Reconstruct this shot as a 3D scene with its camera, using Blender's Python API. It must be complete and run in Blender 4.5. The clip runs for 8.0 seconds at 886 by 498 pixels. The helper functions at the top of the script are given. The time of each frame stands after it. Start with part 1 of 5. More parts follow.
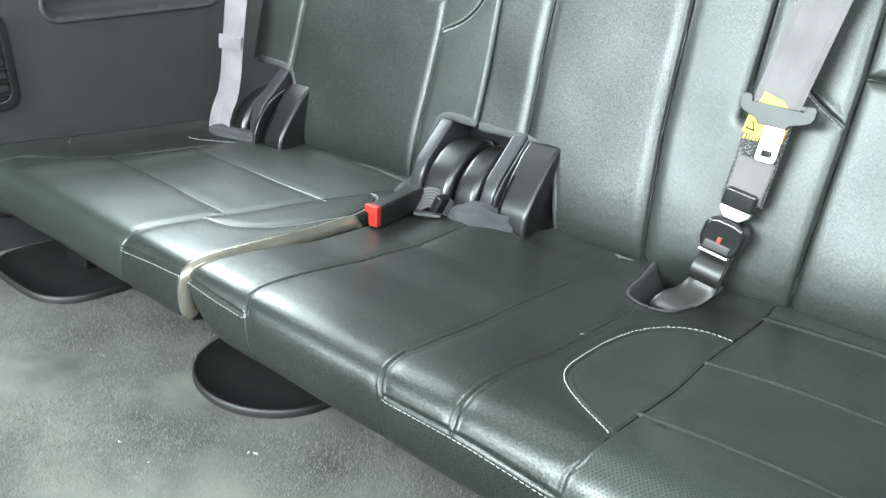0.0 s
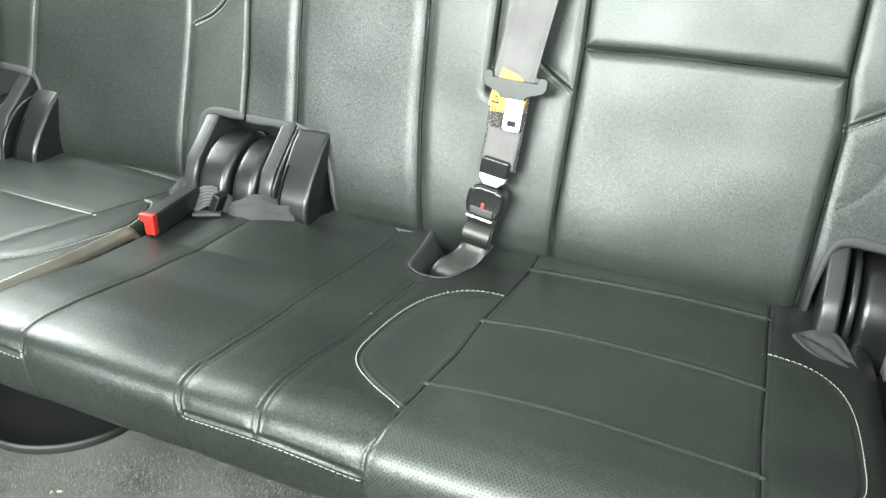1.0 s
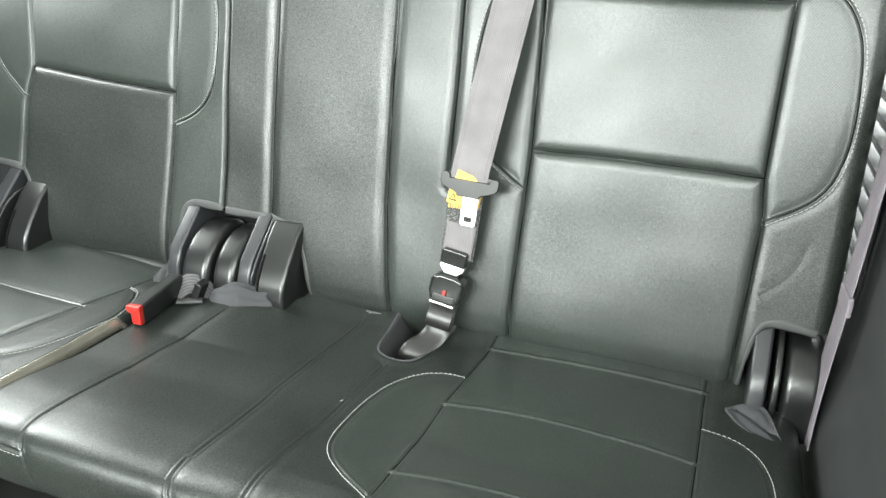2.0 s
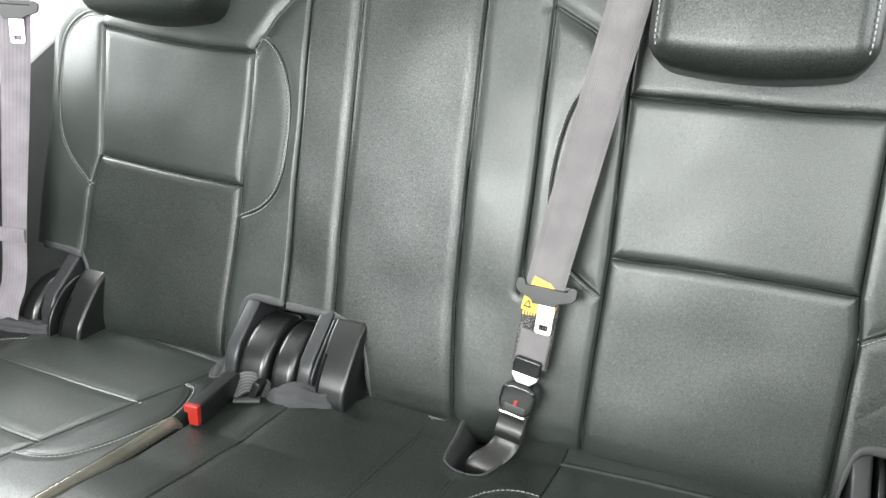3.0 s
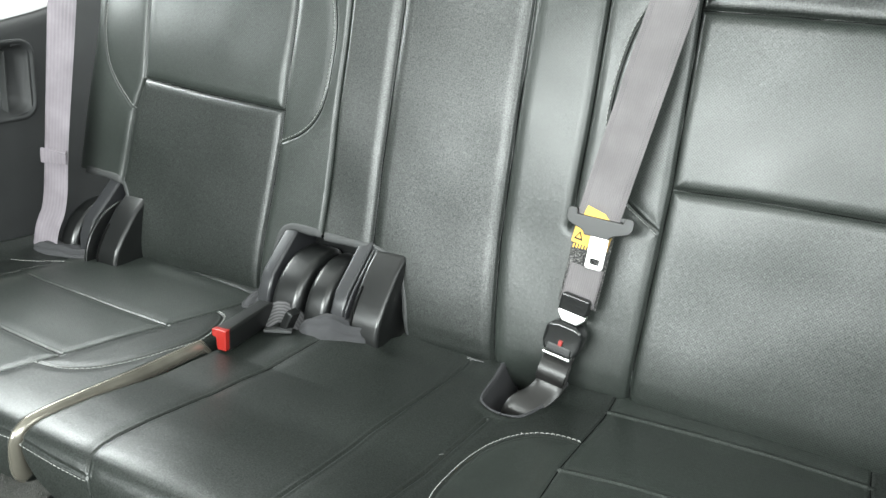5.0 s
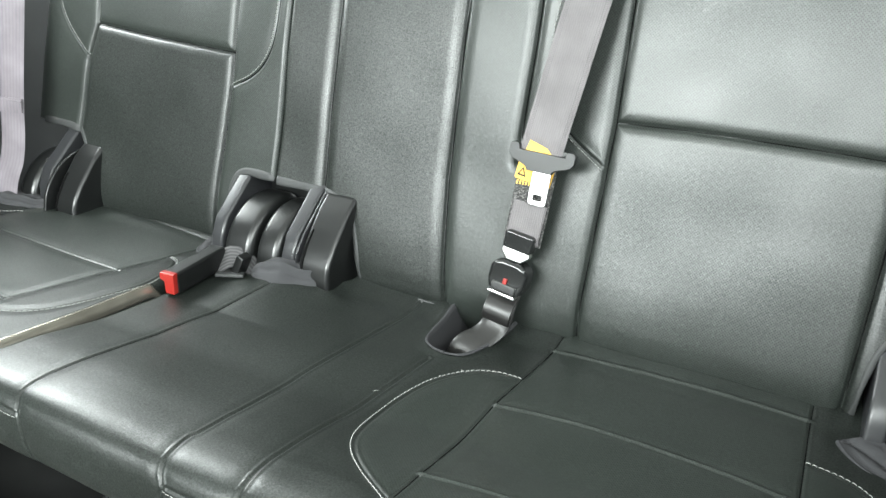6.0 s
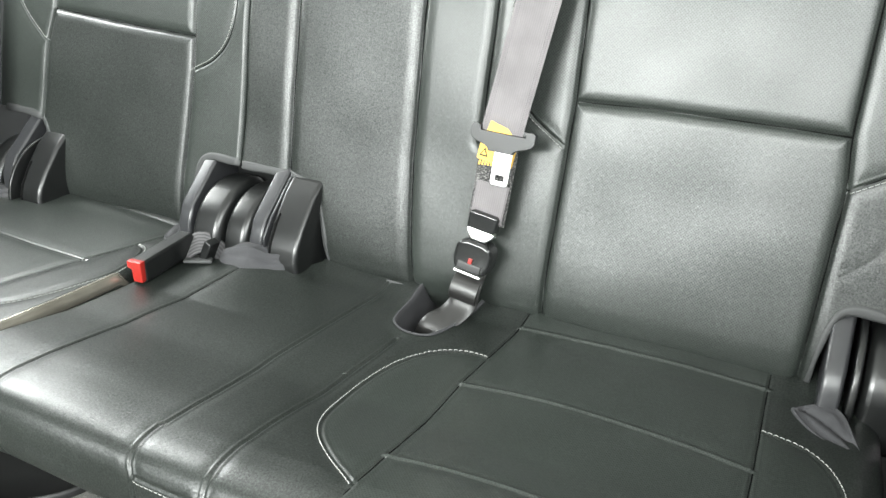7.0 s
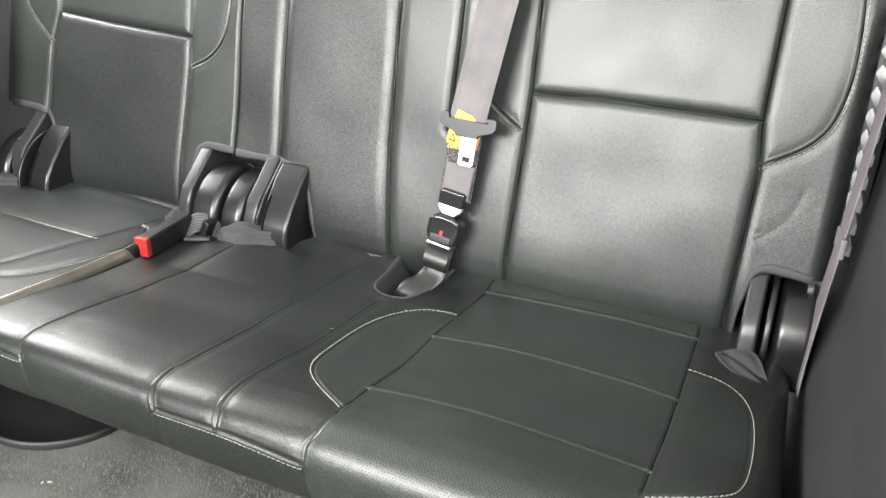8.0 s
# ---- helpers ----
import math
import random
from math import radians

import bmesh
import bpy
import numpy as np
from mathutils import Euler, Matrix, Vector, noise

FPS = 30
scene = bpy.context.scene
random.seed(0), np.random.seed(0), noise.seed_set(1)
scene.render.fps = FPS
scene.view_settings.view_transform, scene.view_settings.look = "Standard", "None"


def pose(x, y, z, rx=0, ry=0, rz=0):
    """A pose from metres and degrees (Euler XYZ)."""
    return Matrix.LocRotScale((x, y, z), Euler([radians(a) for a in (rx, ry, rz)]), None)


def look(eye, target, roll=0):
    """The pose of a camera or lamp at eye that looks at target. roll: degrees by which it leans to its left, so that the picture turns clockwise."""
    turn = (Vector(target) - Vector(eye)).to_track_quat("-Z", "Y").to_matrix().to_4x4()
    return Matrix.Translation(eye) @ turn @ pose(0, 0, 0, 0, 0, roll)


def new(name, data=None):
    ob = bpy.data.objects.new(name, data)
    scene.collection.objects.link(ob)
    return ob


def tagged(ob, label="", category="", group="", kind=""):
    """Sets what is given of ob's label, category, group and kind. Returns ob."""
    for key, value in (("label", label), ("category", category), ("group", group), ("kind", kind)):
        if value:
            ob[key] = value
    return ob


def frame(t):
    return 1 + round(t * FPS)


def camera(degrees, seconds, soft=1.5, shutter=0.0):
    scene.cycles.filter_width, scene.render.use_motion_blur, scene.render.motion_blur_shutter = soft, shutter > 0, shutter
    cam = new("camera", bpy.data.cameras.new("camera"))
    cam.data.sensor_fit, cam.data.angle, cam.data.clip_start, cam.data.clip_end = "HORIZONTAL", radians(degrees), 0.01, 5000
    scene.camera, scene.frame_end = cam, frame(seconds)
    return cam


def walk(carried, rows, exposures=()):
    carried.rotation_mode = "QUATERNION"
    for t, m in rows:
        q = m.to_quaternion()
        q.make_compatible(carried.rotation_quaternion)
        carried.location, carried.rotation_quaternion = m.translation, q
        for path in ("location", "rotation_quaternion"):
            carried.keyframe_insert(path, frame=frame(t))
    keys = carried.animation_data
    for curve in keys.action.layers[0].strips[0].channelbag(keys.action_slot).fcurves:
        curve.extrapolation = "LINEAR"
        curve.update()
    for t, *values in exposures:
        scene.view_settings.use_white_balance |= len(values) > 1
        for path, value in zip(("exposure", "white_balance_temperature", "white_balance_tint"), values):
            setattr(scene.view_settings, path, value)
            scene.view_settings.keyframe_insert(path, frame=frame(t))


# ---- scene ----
cam = camera(60.0, 8.0)
PATH = [
    (0, (0.182, -0.851, 0.478), (-0.96, 0.616, -0.258), 5.0),
    (0.5, (0.186, -0.849, 0.508), (-0.706, 0.759, -0.278), 3.5),
    (1, (0.213, -0.858, 0.523), (-0.474, 0.837, -0.284), 2.7),
    (1.5, (0.244, -0.881, 0.565), (-0.372, 0.829, -0.268), 2.1),
    (2, (0.251, -0.896, 0.615), (-0.411, 0.847, -0.11), 1.8),
    (2.2, (0.244, -0.895, 0.63), (-0.449, 0.858, -0.039), 1.5),
    (3.3, (0.154, -0.886, 0.638), (-0.61, 0.886, 0.109), 3.4),
    (3.5, (0.148, -0.887, 0.636), (-0.648, 0.868, 0.102), 3.5),
    (4, (0.138, -0.877, 0.606), (-0.712, 0.856, 0.081), 3.8),
    (4.2, (0.137, -0.872, 0.598), (-0.723, 0.852, 0.06), 3.9),
    (5.5, (0.212, -0.819, 0.531), (-0.639, 0.883, -0.084), 4.3),
    (6, (0.239, -0.803, 0.527), (-0.624, 0.872, -0.145), 3.5),
    (6.5, (0.24, -0.802, 0.529), (-0.62, 0.855, -0.189), 2.6),
    (7, (0.256, -0.798, 0.542), (-0.548, 0.876, -0.199), 2.5),
    (7.5, (0.265, -0.806, 0.549), (-0.503, 0.884, -0.196), 2.3),
    (8, (0.316, -0.906, 0.553), (-0.44, 0.794, -0.182), 2.6),
]
EXPOSURES = [(0.0, 0.42, 6100, 5), (0.5, 0.45, 6350, 5), (1.0, 0.48, 6550, 6), (1.5, 0.55, 6550, 7), (2.0, 0.34, 6600, 10), (3.5, -0.12, 6600, 14), (4.2, -0.09, 6550, 13), (5.5, -0.04, 6450, 10), (6.0, 0.08, 6450, 10), (6.5, 0.11, 6450, 10), (7.0, 0.28, 6600, 13), (7.5, 0.26, 6700, 16), (8.0, 0.18, 6800, 20)]
walk(cam, [(t, look(eye, target, roll)) for t, eye, target, roll in PATH], EXPOSURES)

# ---- world and light ----
SUN_EL, SUN_AZ = 66.0, -96.0          # degrees; the sun stands over the left side of the car
world = bpy.data.worlds.new("sky")
scene.world = world
world.use_nodes = True
wn = world.node_tree.nodes
sky = wn.new("ShaderNodeTexSky")
sky.sky_type = 'NISHITA'
sky.sun_disc = False
sky.sun_elevation = radians(SUN_EL)
sky.sun_rotation = radians(SUN_AZ)
wn["Background"].inputs["Strength"].default_value = 0.12
world.node_tree.links.new(sky.outputs[0], wn["Background"].inputs["Color"])

sun_data = bpy.data.lights.new("sun", 'SUN')
sun_data.energy, sun_data.angle, sun_data.color = 3.0, radians(0.5), (1.0, 0.96, 0.9)
sun = new("sun", sun_data)
sun_dir = Vector((math.sin(radians(SUN_AZ)) * math.cos(radians(SUN_EL)), math.cos(radians(SUN_AZ)) * math.cos(radians(SUN_EL)), math.sin(radians(SUN_EL))))
sun.matrix_world = look(sun_dir * 5, (0, 0, 0))


def opening_light(name, where, target, wide, high, watts, colour=(0.93, 1.0, 0.97)):
    """Added area lamp that stands in for daylight by a window or a door opening."""
    d = bpy.data.lights.new(name, 'AREA')
    d.shape, d.size, d.size_y, d.energy, d.color = 'RECTANGLE', wide, high, watts, colour
    ob = new(name, d)
    ob.matrix_world = look(where, target)
    return ob


opening_light("daylight_right_door", (0.597, -1.20, 0.80), (-0.30, -0.75, 0.35), 1.10, 0.44, 34.0)
opening_light("daylight_left_door", (-1.105, -1.90, 0.765), (-0.10, -0.60, 0.40), 1.05, 0.40, 26.0)
opening_light("daylight_left_quarter", (-1.10, 0.20, 0.77), (0.2, -0.15, 0.3), 1.10, 0.30, 44.0)
opening_light("daylight_right_quarter", (0.57, 0.15, 0.78), (-0.6, -0.2, 0.3), 1.1, 0.24, 10.0)
opening_light("daylight_rear", (-0.25, 1.08, 0.85), (-0.25, -0.5, 0.6), 1.0, 0.3, 24.0)
opening_light("daylight_front", (-0.45, -2.49, 0.875), (-0.30, 0.0, 0.70), 1.10, 0.33, 100.0)

# ---- materials ----


def material(name, colour, rough=0.5, metal=0.0, spec=0.5):
    m = bpy.data.materials.new(name)
    m.use_nodes = True
    b = m.node_tree.nodes["Principled BSDF"]
    b.inputs["Base Color"].default_value = (*colour, 1)
    b.inputs["Roughness"].default_value = rough
    b.inputs["Metallic"].default_value = metal
    b.inputs["Specular IOR Level"].default_value = spec
    return m


def node(m, kind, **values):
    n = m.node_tree.nodes.new(kind)
    for key, value in values.items():
        n.inputs[key.replace("_", " ")].default_value = value
    return n


def coords(m):
    return m.node_tree.nodes.new("ShaderNodeTexCoord").outputs["Object"]


def mottle(m, colour_a, colour_b, scale, low=0.35, high=0.65, detail=4.0, vector=None):
    """Base colour that wanders between two tones."""
    L = m.node_tree.links
    t = node(m, "ShaderNodeTexNoise", Scale=scale, Detail=detail)
    L.new(vector or coords(m), t.inputs["Vector"])
    r = m.node_tree.nodes.new("ShaderNodeValToRGB")
    r.color_ramp.elements[0].position, r.color_ramp.elements[1].position = low, high
    r.color_ramp.elements[0].color, r.color_ramp.elements[1].color = (*colour_a, 1), (*colour_b, 1)
    L.new(t.outputs["Fac"], r.inputs["Fac"])
    L.new(r.outputs["Color"], m.node_tree.nodes["Principled BSDF"].inputs["Base Color"])
    return r


def rough_range(m, scale, low, high):
    L = m.node_tree.links
    t = node(m, "ShaderNodeTexNoise", Scale=scale, Detail=1.0)
    L.new(coords(m), t.inputs["Vector"])
    r = node(m, "ShaderNodeMapRange", To_Min=low, To_Max=high)
    r.inputs["From Min"].default_value, r.inputs["From Max"].default_value = 0.2, 0.8
    L.new(t.outputs["Fac"], r.inputs["Value"])
    L.new(r.outputs["Result"], m.node_tree.nodes["Principled BSDF"].inputs["Roughness"])


def relief(m, tex_output, strength, distance, before=None):
    L = m.node_tree.links
    b = node(m, "ShaderNodeBump", Strength=strength, Distance=distance)
    L.new(tex_output, b.inputs["Height"])
    if before:
        L.new(before.outputs["Normal"], b.inputs["Normal"])
    L.new(b.outputs["Normal"], m.node_tree.nodes["Principled BSDF"].inputs["Normal"])
    return b


def grain(m, scale, strength, distance, before=None):
    """Pebbled leather grain."""
    t = node(m, "ShaderNodeTexVoronoi", Scale=scale)
    m.node_tree.links.new(coords(m), t.inputs["Vector"])
    return relief(m, t.outputs["Distance"], strength, distance, before)


def wander(m, scale, strength, distance, before=None, detail=4.0):
    t = node(m, "ShaderNodeTexNoise", Scale=scale, Detail=detail)
    m.node_tree.links.new(coords(m), t.inputs["Vector"])
    return relief(m, t.outputs["Fac"], strength, distance, before)


def leather(name, dots=False):
    m = material(name, (0.010, 0.0115, 0.0105), 0.38)
    k = 1.65 if dots else 0.95   # the punched hide is a shade greyer
    tone = mottle(m, (0.0100 * k, 0.0122 * k, 0.0106 * k), (0.0150 * k, 0.0178 * k, 0.0158 * k), 7.0, 0.2, 0.8, 1.0)
    rough_range(m, 17.0, 0.34, 0.42)
    L, nodes = m.node_tree.links, m.node_tree.nodes
    base = nodes["Principled BSDF"]
    # fine pores: darker and duller in the dips of the grain
    pore = node(m, "ShaderNodeTexNoise", Scale=640.0, Detail=2.0)
    L.new(coords(m), pore.inputs["Vector"])
    dip = node(m, "ShaderNodeMapRange", To_Min=0.45, To_Max=1.45)
    dip.inputs["From Min"].default_value, dip.inputs["From Max"].default_value = 0.3, 0.7
    L.new(pore.outputs["Fac"], dip.inputs["Value"])
    porous = nodes.new("ShaderNodeMixRGB")
    porous.blend_type = 'MULTIPLY'
    porous.inputs["Fac"].default_value = 1.0
    L.new(tone.outputs["Color"], porous.inputs["Color1"])
    L.new(dip.outputs["Result"], porous.inputs["Color2"])
    L.new(porous.outputs["Color"], base.inputs["Base Color"])
    tone = porous
    sheen = node(m, "ShaderNodeMapRange", To_Min=0.36, To_Max=0.62)
    sheen.inputs["From Min"].default_value, sheen.inputs["From Max"].default_value = 0.3, 0.7
    L.new(pore.outputs["Fac"], sheen.inputs["Value"])
    L.new(sheen.outputs["Result"], base.inputs["Specular IOR Level"])
    # pebbled grain: the surface leans a little this way and that
    way = nodes.new("ShaderNodeNewGeometry").outputs["Normal"]
    for scale, amount in ((1100.0, 0.26), (470.0, 0.13)):
        t = node(m, "ShaderNodeTexNoise", Scale=scale, Detail=1.0)
        L.new(coords(m), t.inputs["Vector"])
        mid = nodes.new("ShaderNodeVectorMath")
        mid.operation = 'SUBTRACT'
        mid.inputs[1].default_value = (0.5, 0.5, 0.5)
        L.new(t.outputs["Color"], mid.inputs[0])
        add = nodes.new("ShaderNodeVectorMath")
        add.operation = 'MULTIPLY_ADD'
        add.inputs[1].default_value = (amount, amount, amount)
        L.new(mid.outputs["Vector"], add.inputs[0])
        L.new(way, add.inputs[2])
        way = add.outputs["Vector"]
    unit = nodes.new("ShaderNodeVectorMath")
    unit.operation = 'NORMALIZE'
    L.new(way, unit.inputs[0])
    L.new(unit.outputs["Vector"], base.inputs["Normal"])
    if dots:
        # small round holes in a staggered lattice
        uv = nodes.new("ShaderNodeUVMap")
        g = nodes.new("ShaderNodeMapping")
        g.inputs["Rotation"].default_value = (0, 0, radians(45))
        L.new(uv.outputs["UV"], g.inputs["Vector"])
        v = node(m, "ShaderNodeTexVoronoi", Scale=430.0, Randomness=0.0)
        v.voronoi_dimensions = '2D'
        L.new(g.outputs["Vector"], v.inputs["Vector"])
        r = node(m, "ShaderNodeMapRange", To_Min=0.42, To_Max=1.0)
        r.inputs["From Min"].default_value, r.inputs["From Max"].default_value = 0.16, 0.30
        L.new(v.outputs["Distance"], r.inputs["Value"])
        hole = nodes.new("ShaderNodeMixRGB")
        hole.blend_type = 'MULTIPLY'
        hole.inputs["Fac"].default_value = 1.0
        L.new(tone.outputs["Color"], hole.inputs["Color1"])
        L.new(r.outputs["Result"], hole.inputs["Color2"])
        L.new(hole.outputs["Color"], base.inputs["Base Color"])
        dull = node(m, "ShaderNodeMapRange", To_Min=0.20, To_Max=0.5)
        L.new(r.outputs["Result"], dull.inputs["Value"])
        L.new(dull.outputs["Result"], base.inputs["Specular IOR Level"])
    return m


def plastic(name, colour, rough=0.45, scale=700.0, strength=0.2):
    m = material(name, colour, rough)
    c2 = tuple(c * 1.25 for c in colour)
    mottle(m, colour, c2, 20.0)
    wander(m, scale, strength, 0.0005)
    return m


def webbing(name, colour, rough=0.7, ribs=2600.0, deep=0.88, edge=False):
    """Woven belt with ribs along its length (X of the mapping runs across)."""
    m = material(name, colour, rough, spec=0.3)
    L = m.node_tree.links
    uv = m.node_tree.nodes.new("ShaderNodeUVMap")
    w = node(m, "ShaderNodeTexWave", Scale=ribs / 20.0, Distortion=0.4)
    L.new(uv.outputs["UV"], w.inputs["Vector"])
    b = relief(m, w.outputs["Fac"], 0.35, 0.0008)
    t = node(m, "ShaderNodeTexNoise", Scale=400.0, Detail=3.0)
    L.new(coords(m), t.inputs["Vector"])
    relief(m, t.outputs["Fac"], 0.3, 0.0006, b)
    tone = mottle(m, tuple(c * 0.85 for c in colour), tuple(min(1, c * 1.1) for c in colour), 25.0)
    dark = m.node_tree.nodes.new("ShaderNodeMixRGB")
    dark.blend_type = 'MULTIPLY'
    dark.inputs["Color2"].default_value = (deep, deep, deep, 1)
    L.new(w.outputs["Fac"], dark.inputs["Fac"])
    L.new(tone.outputs["Color"], dark.inputs["Color1"])
    last = dark.outputs["Color"]
    if edge:
        # rows of small stitches along both edges
        part_x = m.node_tree.nodes.new("ShaderNodeSeparateXYZ")
        L.new(uv.outputs["UV"], part_x.inputs["Vector"])
        off = m.node_tree.nodes.new("ShaderNodeMath")
        off.operation = 'ABSOLUTE'
        L.new(part_x.outputs["X"], off.inputs[0])
        band = m.node_tree.nodes.new("ShaderNodeMath")
        band.operation = 'COMPARE'
        band.inputs[1].default_value, band.inputs[2].default_value = 0.0192, 0.0026
        L.new(off.outputs["Value"], band.inputs[0])
        dots = node(m, "ShaderNodeTexVoronoi", Scale=560.0, Randomness=0.15)
        dots.voronoi_dimensions = '2D'
        L.new(uv.outputs["UV"], dots.inputs["Vector"])
        spot = node(m, "ShaderNodeMapRange", To_Min=0.75, To_Max=0.0)
        spot.inputs["From Min"].default_value, spot.inputs["From Max"].default_value = 0.18, 0.34
        L.new(dots.outputs["Distance"], spot.inputs["Value"])
        both = m.node_tree.nodes.new("ShaderNodeMath")
        both.operation = 'MULTIPLY'
        L.new(band.outputs["Value"], both.inputs[0])
        L.new(spot.outputs["Result"], both.inputs[1])
        sewn = m.node_tree.nodes.new("ShaderNodeMixRGB")
        sewn.blend_type = 'MULTIPLY'
        sewn.inputs["Color2"].default_value = (0.45, 0.45, 0.47, 1)
        L.new(both.outputs["Value"], sewn.inputs["Fac"])
        L.new(last, sewn.inputs["Color1"])
        last = sewn.outputs["Color"]
    L.new(last, m.node_tree.nodes["Principled BSDF"].inputs["Base Color"])
    return m


LEATHER = leather("black_leather")
PERFORATED = leather("perforated_black_leather", True)
THREAD = material("grey_white_thread", (0.25, 0.255, 0.243), 0.7)
# Flat black that stands in for shade in seam creases and slots.
SHADE_BLACK = material("shade_black_cord", (0.004, 0.004, 0.004), 1.0, spec=0.05)
PLASTIC = plastic("black_plastic", (0.0065, 0.0069, 0.0068), 0.28)
PLASTIC_GLOSS = plastic("glossy_black_plastic", (0.010, 0.0105, 0.0105), 0.16, 300.0, 0.05)
GRIP = plastic("dark_grey_plastic", (0.012, 0.0123, 0.0123), 0.45)
FOOT = plastic("matte_black_foot_plastic", (0.0055, 0.0058, 0.0056), 0.55)
# Hinge plastic greyed to hold the light that its arms reflect.
ARM = plastic("hinge_plastic_lit", (0.020, 0.0205, 0.022), 0.30)
LIP = plastic("grey_edge_trim", (0.026, 0.027, 0.027), 0.6)
FELT = plastic("grey_felt", (0.025, 0.025, 0.027), 0.9, 900.0, 0.6)
TRIM = plastic("charcoal_side_trim", (0.0170, 0.0178, 0.0182), 0.6, 800.0, 0.4)
LOUVRE = plastic("pale_louvre_grey", (0.20, 0.20, 0.205), 0.5)
# Trim grey made lighter to hold the sun on the shoulder.
LEDGE = plastic("sunlit_trim_grey", (0.055, 0.056, 0.058), 0.55)
BELT_GREY = webbing("grey_webbing", (0.135, 0.125, 0.128), edge=True)
BELT_PALE = webbing("pale_grey_webbing", (0.168, 0.149, 0.165), ribs=1100.0, deep=0.87)
LATCH_WEB = webbing("charcoal_ribbed_webbing", (0.075, 0.073, 0.075), ribs=1500.0, deep=0.35)
STITCHED = material("black_stitched_webbing", (0.03, 0.03, 0.03), 0.6)
mottle(STITCHED, (0.008, 0.008, 0.008), (0.16, 0.155, 0.15), 620.0, 0.48, 0.66, 2.0)
wander(STITCHED, 620.0, 0.8, 0.002, detail=2.0)
STRAP = plastic("shiny_black_strap", (0.008, 0.0076, 0.0072), 0.40, 150.0, 0.3)
STEEL = material("bright_steel", (0.80, 0.80, 0.78), 0.34, 1.0)
RED = material("red_plastic", (0.24, 0.012, 0.008), 0.4)
YELLOW = material("yellow_label", (0.64, 0.38, 0.055), 0.6)
# Grey vinyl with a warm reflection put into its tan base colour.
VINYL_SHEEN = material("vinyl_tan_reflection", (0.22, 0.206, 0.172), 0.23, 0.7)
mottle(VINYL_SHEEN, (0.19, 0.177, 0.147), (0.25, 0.235, 0.197), 30.0)
wander(VINYL_SHEEN, 500.0, 0.1, 0.0005)
CARPET = material("grey_carpet", (0.2, 0.2, 0.19), 0.95, spec=0.1)
mottle(CARPET, (0.056, 0.057, 0.054), (0.130, 0.130, 0.120), 11.0, 0.3, 0.7, 8.0)
wander(CARPET, 900.0, 0.6, 0.002, detail=4.0)
PILE = material("grey_carpet_pile", (0.1, 0.1, 0.095), 0.9, spec=0.15)
_r = PILE.node_tree.nodes.new("ShaderNodeValToRGB")
_r.color_ramp.elements[0].color, _r.color_ramp.elements[1].color = (0.072, 0.073, 0.068, 1), (0.150, 0.149, 0.138, 1)
PILE.node_tree.links.new(PILE.node_tree.nodes.new("ShaderNodeNewGeometry").outputs["Random Per Island"], _r.inputs["Fac"])
PILE.node_tree.links.new(_r.outputs["Color"], PILE.node_tree.nodes["Principled BSDF"].inputs["Base Color"])
CONCRETE = plastic("pale_concrete", (0.38, 0.37, 0.35), 0.9, 60.0, 0.3)
HEADLINER = plastic("grey_headliner", (0.66, 0.66, 0.64), 0.95, 500.0, 0.3)
BLACK = material("gap_shade_and_print_black", (0.01, 0.01, 0.01), 0.8)
CRUMB = material("pale_crumb", (0.36, 0.35, 0.31), 0.8)

# ---- mesh helpers ----


def mesh_object(name, verts, faces, mat, parent=None, label="", normals=None, smooth=True):
    me = bpy.data.meshes.new(name)
    me.from_pydata([tuple(v) for v in verts], [], [tuple(f) for f in faces])
    me.materials.append(mat)
    me.polygons.foreach_set("use_smooth", [smooth] * len(me.polygons))
    me.update()
    if normals is not None:
        me.normals_split_custom_set_from_vertices([tuple(n) for n in normals])
    ob = new(name, me)
    ob.parent = parent
    if label:
        tagged(ob, label=label)
    return ob


def part(name, bm, mat, parent=None, label="", smooth=True):
    me = bpy.data.meshes.new(name)
    bmesh.ops.recalc_face_normals(bm, faces=bm.faces[:])
    bm.to_mesh(me)
    bm.free()
    me.materials.append(mat)
    me.polygons.foreach_set("use_smooth", [smooth] * len(me.polygons))
    if smooth:
        me.set_sharp_from_angle(angle=radians(38))
    ob = new(name, me)
    ob.parent = parent
    if smooth:
        ob.modifiers.new("flat_faces", 'WEIGHTED_NORMAL').keep_sharp = True
    if label:
        tagged(ob, label=label)
    return ob


def thing(name, label, category, where=(0, 0, 0), group="", kind=""):
    ob = new(name)
    ob.empty_display_size = 0.05
    ob.location = where
    return tagged(ob, label, category, group, kind)


def bevel(bm, width, segments=2, angle=30):
    edges = [e for e in bm.edges if len(e.link_faces) == 2 and e.calc_face_angle(0) > radians(angle)]
    bmesh.ops.bevel(bm, geom=edges, offset=width, segments=segments, affect='EDGES', profile=0.5, clamp_overlap=True)
    return bm


def box(lo, hi, m=None, width=0.0, segments=2):
    bm = bmesh.new()
    size = [b - a for a, b in zip(lo, hi)]
    mid = [(a + b) / 2 for a, b in zip(lo, hi)]
    bmesh.ops.create_cube(bm, size=1.0, matrix=Matrix.Translation(mid) @ Matrix.Diagonal((*size, 1)))
    if width:
        bevel(bm, width, segments)
    if m is not None:
        bm.transform(m)
    return bm


